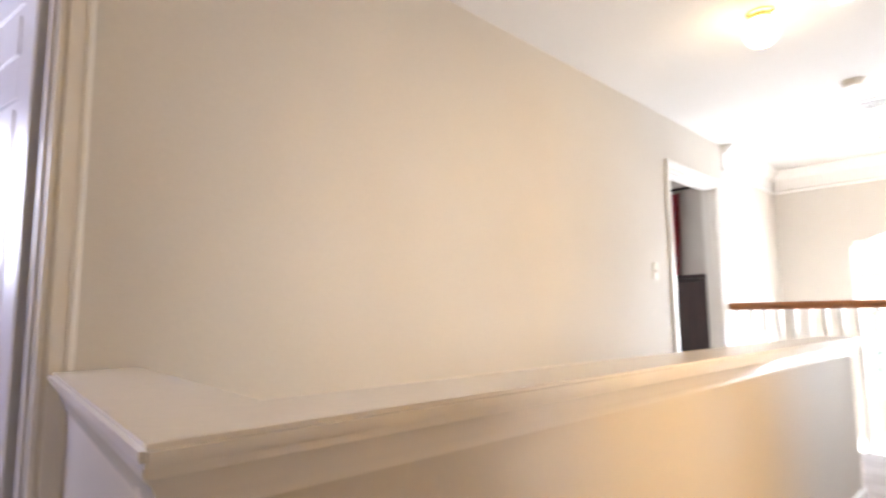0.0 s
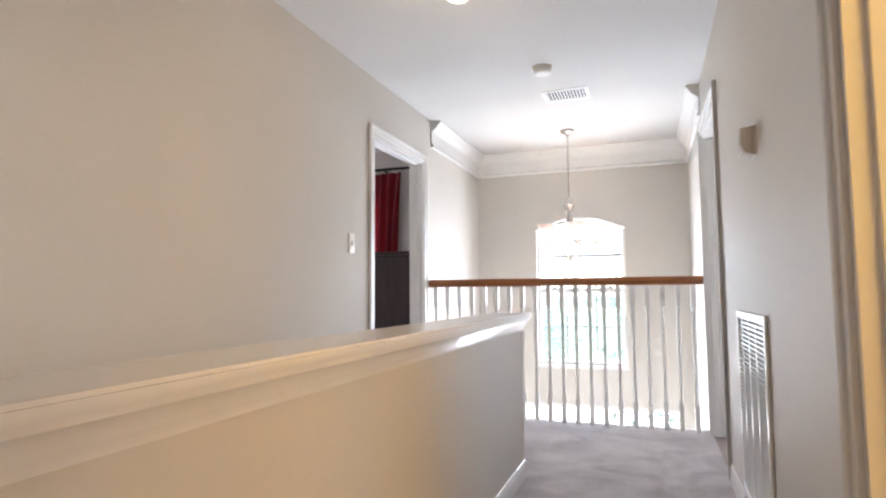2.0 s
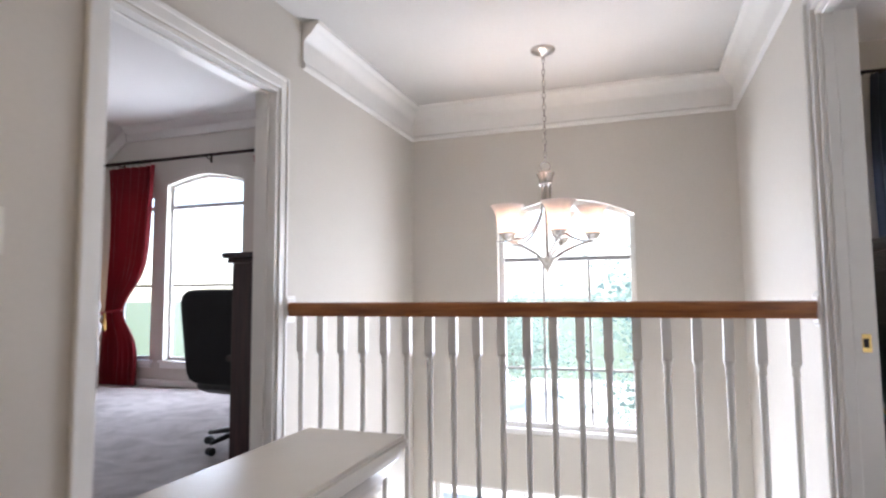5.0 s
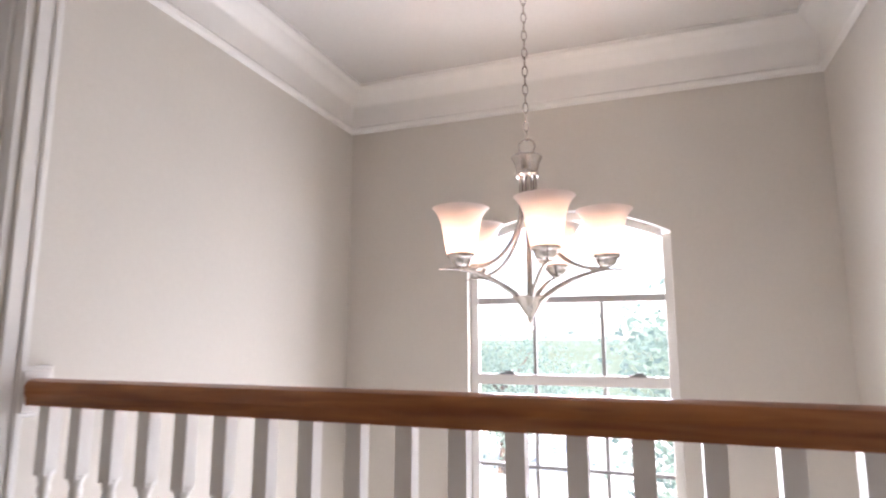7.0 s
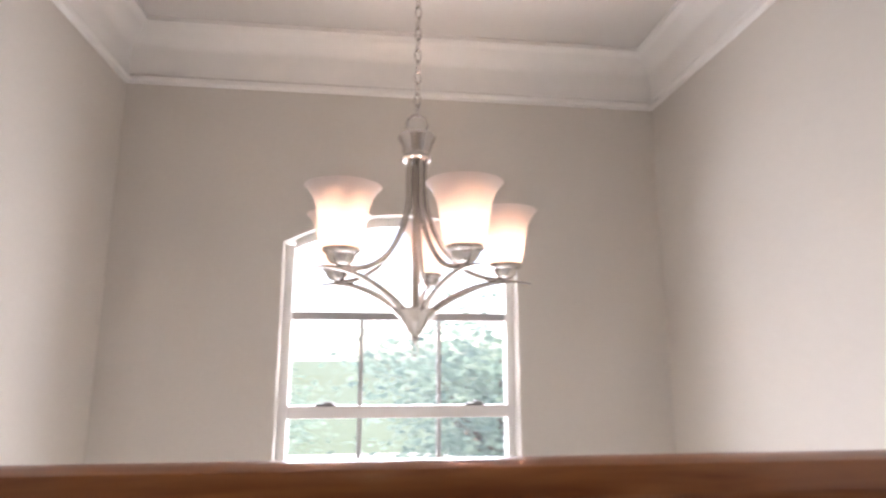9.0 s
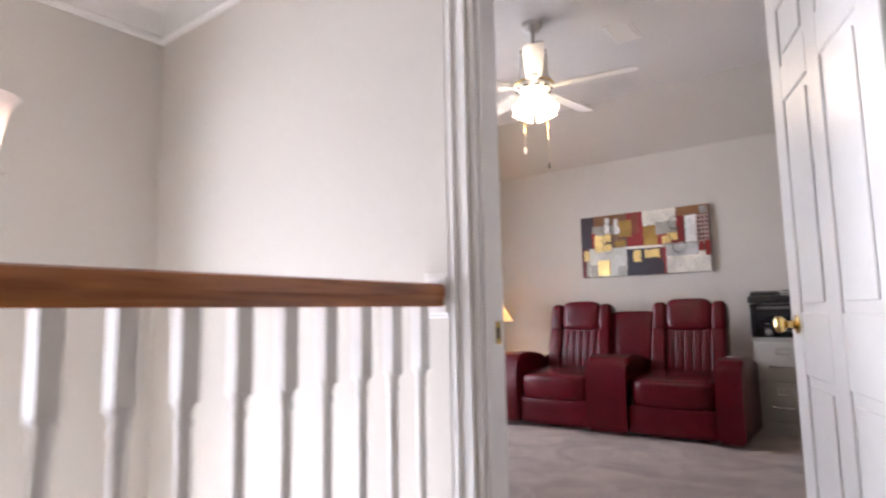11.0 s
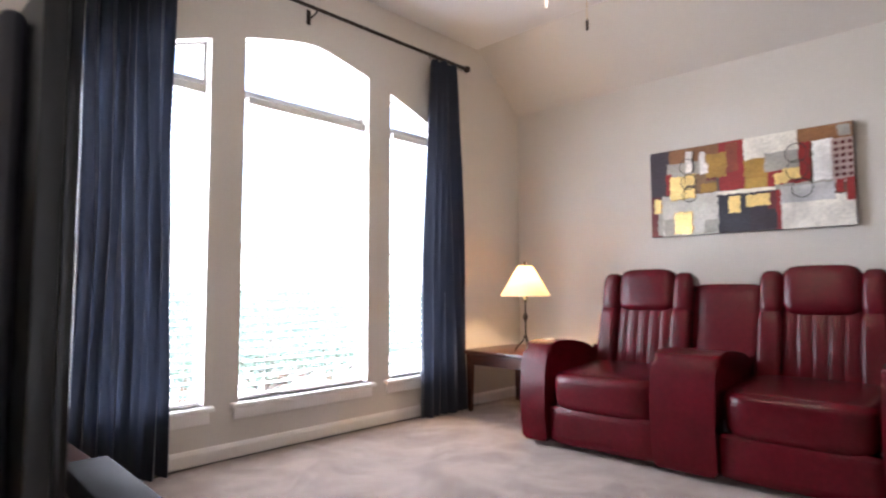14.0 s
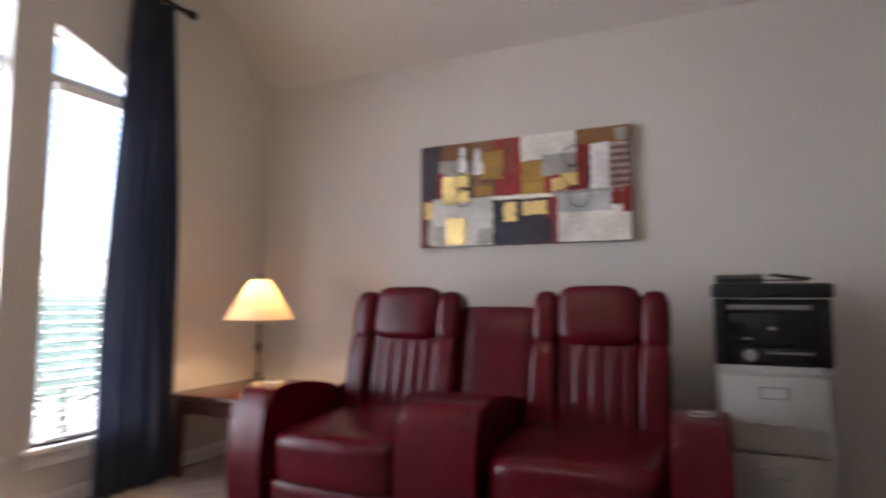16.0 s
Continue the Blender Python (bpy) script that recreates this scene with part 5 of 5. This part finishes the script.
for x, y, L in ((0.05, -0.07, 0.51), (-0.03, 0.07, 0.40)):
    c = part("pull_chain", tube(bmesh.new(), [(x, y, -0.50), (x, y, -0.50 - L)], 0.0014, 5), BRASS, fan)
    part("pull_knob", lathe(bmesh.new(), [(0.002, 0), (0.007, -0.010), (0.0065, -0.045), (0, -0.047)], 10, pose(x, y, -0.50 - L)), IRON if L > 0.45 else PLAST, c)
lamp("fan_bulb", "POINT", pose(FX, FY, SH - 0.76), 2.4, (1.0, 0.80, 0.55), 0.06)
ceiling_vent(pose(3.08, 5.22, SH, 0, 0, 0), 0.17, 0.10, "white slatted air register in the study ceiling")

# ---------------------------------------------------------------- television on its stand
ts = thing("tv_stand", pose(0.37, 6.07, 0), "low dark cherry television stand with a polished top", "tv stand")
part("top", bx(0.0, -0.93, 0.465, 0.72, 0.93, 0.50, 0.010, 3), CHERRY, ts, "polished cherry top")
part("body", bx(0.03, -0.86, 0.04, 0.66, 0.86, 0.465, 0.004, 1), CHERRY, ts)
for y in (-0.60, 0.0, 0.60):
    dr = part("door", bx(0.66, y - 0.27, 0.07, 0.678, y + 0.27, 0.44, 0.004, 1), CHERRY, ts)
    part("handle", lathe(bmesh.new(), [(0, 0), (0.012, 0.004), (0.014, 0.018), (0, 0.022)], 12, pose(0.678, y, 0.30, 0, 90)), IRON, dr)
for y in (-0.80, 0.80):
    for x in (0.06, 0.62):
        part("leg", bx(x - 0.03, y - 0.03, 0, x + 0.03, y + 0.03, 0.04, 0.004, 1), CHERRY, ts)
tv = thing("television", pose(0.765, 6.07, 0.50, 0, 0, 1), "large flat black television seen from behind, with cables", "television")
part("screen", bx(0.012, -0.72, 0.07, 0.03, 0.72, 0.862, 0.004, 2), BLACKG, tv)
part("bezel", bx(-0.02, -0.725, 0.065, 0.012, 0.725, 0.867, 0.006, 2), BLACK, tv)
part("back_cover", bx(-0.055, -0.66, 0.12, -0.02, 0.66, 0.84, 0.02, 3), mat("charcoal_plastic", (0.032, 0.030, 0.036), 0.5, var=0.08, bump=0.08), tv, "charcoal plastic back cover")
part("back_box", bx(-0.075, -0.45, 0.14, -0.055, 0.45, 0.46, 0.012, 2), BLACK, tv)
for y0, z0 in ((-0.60, 0.70), (-0.60, 0.34), (0.12, 0.70)):
    for k in range(9):
        part("vent_slot", bx(-0.0565, y0, z0 + 0.012 * k, -0.0548, y0 + 0.34, z0 + 0.012 * k + 0.005), BLACKG, tv)
part("stand_neck", bx(-0.03, -0.06, 0.012, 0.01, 0.06, 0.15, 0.006, 2), BLACK, tv)
part("stand_foot", bx(-0.14, -0.34, 0.0, 0.16, 0.34, 0.014, 0.005, 2), BLACKG, tv)
for k, c in enumerate(((0.45, 0.30, 0.02), (0.02, 0.28, 0.26), (0.3, 0.3, 0.3), (0.03, 0.03, 0.03))):
    y = -0.30 + 0.05 * k
    pts = smooth_curve([(-0.075, y, 0.22), (-0.11, y - 0.02, 0.21), (-0.125, y - 0.06, 0.14), (-0.10, y - 0.14, 0.05), (-0.06, y - 0.20, 0.012)], 4)
    part("cable", tube(bmesh.new(), pts, 0.0035, 6), mat("cable_sheath", c, 0.5), tv, "", 60)
    part("plug", bx(-0.095, y - 0.008, 0.214, -0.075, y + 0.008, 0.228, 0.002, 1), mat("plug_plastic", c, 0.5), tv)
MATTE = mat("matte_black_plastic", (0.012, 0.011, 0.014), 0.75, var=0.1, bump=0.1)
sb = thing("sound_bar", pose(0.995, 5.64, 0.50, 0, 0, -2), "short black sound bar in front of the television", "sound bar")
part("case", bx(-0.05, -0.06, 0.004, 0.05, 0.42, 0.06, 0.008, 2), MATTE, sb)
part("front_strip", bx(0.05, -0.05, 0.018, 0.052, 0.41, 0.048), BLACKG, sb)
part("foot", bx(-0.04, -0.05, 0, 0.04, 0.41, 0.004), BLACK, sb)

# floor cable along the baseboard
cb = thing("floor_cable", pose(0, 0, 0), "thin black cable lying along the baseboard", "cable")
part("wire", tube(bmesh.new(), smooth_curve([(1.5, SY - 0.10, 0.004), (1.9, SY - 0.045, 0.004), (2.3, SY - 0.03, 0.004), (3.0, SY - 0.022, 0.004), (3.6, SY - 0.025, 0.004), (4.3, SY - 0.03, 0.004)], 5), 0.004, 6), BLACK, cb)

# ---------------------------------------------------------------- bedroom
curtain_rod(pose(0, BY - 0.105, 2.84), -7.08, -3.47, "dark carved wooden curtain rod over the bedroom windows", (-6.75, -5.35, -3.9), [-6.92 + 0.085 * i for i in range(9)] + [-4.6 + 0.1 * i for i in range(11)], thick=0.02)
drape("red_curtain", pose(-6.50, BY - 0.11, 0.012), 0.78, 0.56, 2.765, 0.05, 7, RED, "crimson curtain tied back with a tassel beside the bedroom window", tie=(0.92, 0.30, -0.14), lean=-0.12, spread=0.36)
tas = thing("curtain_tieback", pose(-6.70, BY - 0.19, 0.92), "gold tasselled rope holding back the red curtain", "tieback")
part("rope", tube(bmesh.new(), [(0.19 * math.cos(a), 0.09 * math.sin(a), 0.03 * math.cos(a)) for a in [2 * math.pi * i / 20 for i in range(20)]], 0.012, 6, True), RED, tas, "", 60)
part("tassel", lathe(bmesh.new(), [(0, 0), (0.015, -0.01), (0.02, -0.04), (0.012, -0.06), (0.026, -0.10), (0.03, -0.22), (0, -0.22)], 12, pose(0.02, -0.10, 0)), mat("gold_thread", (0.45, 0.26, 0.07), 0.7), tas)
drape("red_curtain", pose(-4.12, BY - 0.11, 0.012), 1.04, 0.7, 2.765, 0.05, 7, RED, "crimson curtain hanging beside the bedroom desk", tie=(0.72, 0.36, 0.30), spread=0.32)
bed = thing("four_poster_bed", pose(-0.09, 0, 0), "dark carved four-poster bed with crimson satin bedding", "bed")


def post_profile(h):
    p = [(0, 0), (0.028, 0), (0.034, 0.10), (0.045, 0.14), (0.045, 0.62), (0.034, 0.66), (0.052, 0.72), (0.06, 0.80), (0.036, 0.86), (0.050, 0.90), (0.034, 0.95), (0.05, 1.0), (0.046, 1.04)]
    k = 26
    for i in range(k):
        z = 1.06 + (h - 0.34 - 1.06) * i / k
        r = 0.044 - 0.016 * i / k
        p += [(r, z), (r * 0.8, z + 0.018)]
    p += [(0.036, h - 0.32), (0.020, h - 0.28), (0.034, h - 0.24), (0.020, h - 0.19), (0.030, h - 0.14), (0.014, h - 0.09), (0.022, h - 0.045), (0, h)]
    return [(1.3 * r, z) for r, z in p]


first = part("bed_post", lathe(bmesh.new(), post_profile(2.28), 14), DARKWOOD, bed, "carved twist-turned bed post", 60)
for k, (x, y) in enumerate(((-5.88, 7.27), (-5.88, 5.55), (-7.75, 7.27), (-7.75, 5.55))):
    o = first if k == 0 else first.copy()
    if k:
        scene.collection.objects.link(o)
    o.location = (x, y, 0)
part("foot_board", bx(-5.91, 5.60, 0.20, -5.85, 7.22, 0.48, 0.01, 2), DARKWOOD, bed)
part("foot_rail", tube(bmesh.new(), [(-5.88, 5.6 + 0.081 * i, 0.915) for i in range(21)], [0.026 if i % 2 else 0.018 for i in range(21)], 10), DARKWOOD, bed, "", 60)
for y in (5.55, 7.27):
    part("side_rail", bx(-7.72, y - 0.022, 0.20, -5.92, y + 0.022, 0.46, 0.008, 2), DARKWOOD, bed)
part("head_board", bx(-7.79, 5.6, 0.2, -7.73, 7.22, 1.35, 0.02, 2), DARKWOOD, bed)
part("mattress", pillow(bmesh.new(), -7.70, 5.60, 0.42, -5.94, 7.22, 0.80, 0.09, 0.01), SATIN, bed, "crimson satin covered mattress", 60)
pl = thing("bed_cushion", pose(-6.34, 7.05, 0.85, 0, 18, 25), "crimson satin cushion on the bed", "cushion")
part("cover", pillow(bmesh.new(), -0.25, -0.2, -0.06, 0.25, 0.2, 0.10, 0.07, 0.04), SATIN, pl, "", 60)

dk = thing("desk_hutch", pose(-2.04, 5.36, 0), "tall dark wooden desk with a hutch against the wall", "desk")
part("side_panel", bx(-0.60, 0.0, 0, 0.0, 0.03, 1.33, 0.004, 1), DARKWOOD, dk)
part("side_panel", bx(-0.60, 1.25, 0, 0.0, 1.28, 1.33, 0.004, 1), DARKWOOD, dk)
part("top", bx(-0.65, -0.04, 1.33, 0.0, 1.32, 1.365, 0.010, 2), DARKWOOD, dk)
part("crown", bx(-0.625, -0.02, 1.30, 0.0, 1.30, 1.33, 0.006, 1), DARKWOOD, dk)
part("worktop", bx(-0.66, 0.03, 0.72, 0.0, 1.25, 0.755, 0.006, 1), DARKWOOD, dk)
part("back_panel", bx(-0.015, 0.03, 0.0, 0.0, 1.25, 1.25), DARKWOOD, dk)
part("shelf", bx(-0.30, 0.03, 1.00, -0.015, 1.25, 1.02), DARKWOOD, dk)

oc = thing("office_chair", pose(-3.16, 6.20, 0, 0, 0, 176), "black padded office swivel chair on castors", "chair")
part("seat", pillow(bmesh.new(), -0.26, -0.26, 0.42, 0.26, 0.26, 0.52, 0.05, 0.02), BLACK, oc, "", 60)
part("backrest", pillow(bmesh.new(), -0.28, 0.20, 0.50, 0.28, 0.33, 1.15, 0.06, 0.015, pose(0, 0.26, 0.5, -8) @ pose(0, -0.26, -0.5)), mat("black_cloth", (0.014, 0.014, 0.017), 0.85, bump=0.2), oc, "", 60)
part("gas_lift", lathe(bmesh.new(), [(0.03, 0.12), (0.03, 0.30), (0.02, 0.30), (0.02, 0.43)], 14), IRON, oc)
for s in (-1, 1):
    part("armrest", tube(bmesh.new(), smooth_curve([(s * 0.27, 0.22, 0.62), (s * 0.30, 0.0, 0.68), (s * 0.30, -0.16, 0.66), (s * 0.27, -0.16, 0.46)], 5), 0.02, 8), BLACK, oc, "", 60)
for k in range(5):
    a = radians(72 * k + 10)
    leg = part("leg", tube(bmesh.new(), [(0.03 * math.cos(a), 0.03 * math.sin(a), 0.13), (0.31 * math.cos(a), 0.31 * math.sin(a), 0.085)], [0.026, 0.016], 8), BLACK, oc, "", 60)
    part("castor", lathe(bmesh.new(), [(0, -0.022), (0.028, -0.022), (0.03, 0), (0.028, 0.022), (0, 0.022)], 14, pose(0.31 * math.cos(a), 0.31 * math.sin(a), 0.03, 90, 0, 72 * k + 10)), BLACK, leg)

bf = thing("ceiling_fan", pose(-5.22, 5.80, BH), "white ceiling fan in the bedroom", "ceiling fan")
part("canopy", lathe(bmesh.new(), [(0, 0), (0.075, 0), (0.06, -0.05), (0.016, -0.07), (0, -0.07)], 24), WHITE, bf)
part("down_rod", lathe(bmesh.new(), [(0.013, -0.06), (0.013, -0.62)], 12), WHITE, bf)
part("motor", lathe(bmesh.new(), [(0, -0.60), (0.09, -0.62), (0.115, -0.66), (0.115, -0.71), (0.07, -0.75), (0, -0.77)], 28), WHITE, bf)
for k in range(5):
    fan_blade(bf, pose(0, 0, 0, 0, 0, 72 * k + 43), -0.712, 0.11, 0.668)
pr = [(0, -0.20), (0.012, -0.20), (0.02, -0.19), (0.012, -0.175), (0.012, -0.09), (0.03, -0.07), (0.07, -0.03), (0.085, -0.012), (0.085, 0), (0, 0)]
struct("trim_crown_slope", prism(bmesh.new(), [(-6.75, BH - 0.01), (-7.89, 2.36), (-7.89, 2.17), (-6.72, BH - 0.19)], BY - 0.035, BY - 0.001), TRIM, "white moulding under the sloping bedroom ceiling")
struct("trim_crown_bedroom", profile_run(bmesh.new(), [(o, BH + z) for o, z in pr], [(-6.75, BY), (XL - TH, BY), (XL - TH, 3.0)]), TRIM, "white crown moulding of the bedroom", 40)
# warm point lamp without a fixture, added to the bedroom corner
lamp("bedroom_corner_fill", "POINT", pose(-7.5, 8.0, 1.2), 0.8, (1.0, 0.62, 0.28), 0.06)

# near side room lit warm
bl = thing("wall_light", pose(1.86, 0.9, 2.0), "warm glass wall light in the side room", "wall light")
part("plate", bx(0.0, -0.15, -0.05, 0.04, 0.15, 0.05, 0.006, 2), BRASS, bl)
part("glass", pillow(bmesh.new(), -0.08, -0.13, -0.07, 0.0, 0.13, 0.07, 0.03, 0.01), GLASSF, bl, "", 60)
lamp("side_room_bulb", "AREA", look((1.5, 0.75, 1.95), (0.30, 1.75, 1.2)), 5.2, (1.0, 0.61, 0.16), 0.9)
# bluish area lamp added to the side room, which has no window
lamp("lilac_room_fill", "AREA", look((XL - 2.0, -1.0, 1.6), (XL, -0.5, 1.2)), 4, (0.75, 0.8, 1.0), 0.8)

# ---------------------------------------------------------------- outdoors
struct("ground", bx(-400, 6.9, -3.2, 400, 700, -3.0), GRASS, "green lawn and distance outside")
struct("road", bx(-60, 14.3, -2.996, 60, 31.0, -2.985), CONC, "wide pale concrete street outside the house")
struct("pavement", bx(-7.0, 8.0, -2.996, 0.4, 14.3, -2.983), CONC, "pale concrete driveway in front of the house")


def tree(x, y, h, spread, seed, n=5200):
    rnd = random.Random(seed)
    root = thing("tree", pose(x, y, -3.0), "leafy green garden tree outside the windows", "tree", "garden trees")
    bm = bmesh.new()
    tube(bm, smooth_curve([(0, 0, 0), (0.05, 0.02, h * 0.2), (-0.04, 0.06, h * 0.45), (0.06, 0, h * 0.75)], 4), [0.17 - 0.0105 * i for i in range(13)], 8)
    tips = []
    for k in range(11):
        a, z0 = rnd.uniform(0, 6.28), h * rnd.uniform(0.25, 0.65)
        L = spread * rnd.uniform(0.55, 0.95)
        e = Vector((L * math.cos(a), L * math.sin(a), z0 + h * rnd.uniform(0.10, 0.34)))
        tube(bm, [(0, 0, z0), (e * 0.5 + Vector((0, 0, z0 * 0.5 - 0.1))), e], [0.06, 0.04, 0.015], 6)
        tips += [e, e * 0.75 + Vector((0, 0, z0 * 0.3))]
    tips.append(Vector((0, 0, h * 0.85)))
    part("trunk", bm, BARK, root, "", 60)
    vs, fs = [], []
    for i in range(n):
        c = rnd.choice(tips)
        p = c + Vector((rnd.gauss(0, 0.55), rnd.gauss(0, 0.55), rnd.gauss(0, 0.42)))
        u = Vector((rnd.gauss(0, 1), rnd.gauss(0, 1), rnd.gauss(0, 0.6))).normalized()
        w = u.cross(Vector((rnd.gauss(0, 1), rnd.gauss(0, 1), rnd.gauss(0, 1)))).normalized()
        L, q = rnd.uniform(0.09, 0.17), len(vs)
        vs += [p, p + u * L * 0.5 + w * L * 0.28, p + u * L, p + u * L * 0.5 - w * L * 0.28]
        fs.append((q, q + 1, q + 2, q + 3))
    me = bpy.data.meshes.new("crown")
    me.from_pydata(vs, [], fs)
    me.materials.append(LEAF)
    ob = new("crown", me)
    ob.parent = root
    return root


tree(1.0, 13.0, 4.5, 2.1, 3, 11000)
tree(-5.2, 22.0, 3.9, 2.6, 5, 8000)
tree(4.6, 19.6, 4.0, 2.6, 8, 7000)
tree(-8.5, 20.0, 4.6, 2.8, 11, 6000)
tree(7.6, 17.0, 3.9, 2.2, 14, 7000)
tree(11.0, 19.5, 4.2, 2.6, 17, 7000)
tree(8.8, 25.0, 4.6, 2.8, 21, 6000)
tree(4.2, 25.0, 4.4, 2.6, 25, 6000)
for k in range(3, 7):
    tree(-27.0 + 9.5 * k, 46.0 + 3.0 * (k % 3), 5.2 + 0.5 * (k % 2), 4.0, 40 + k, 3500)
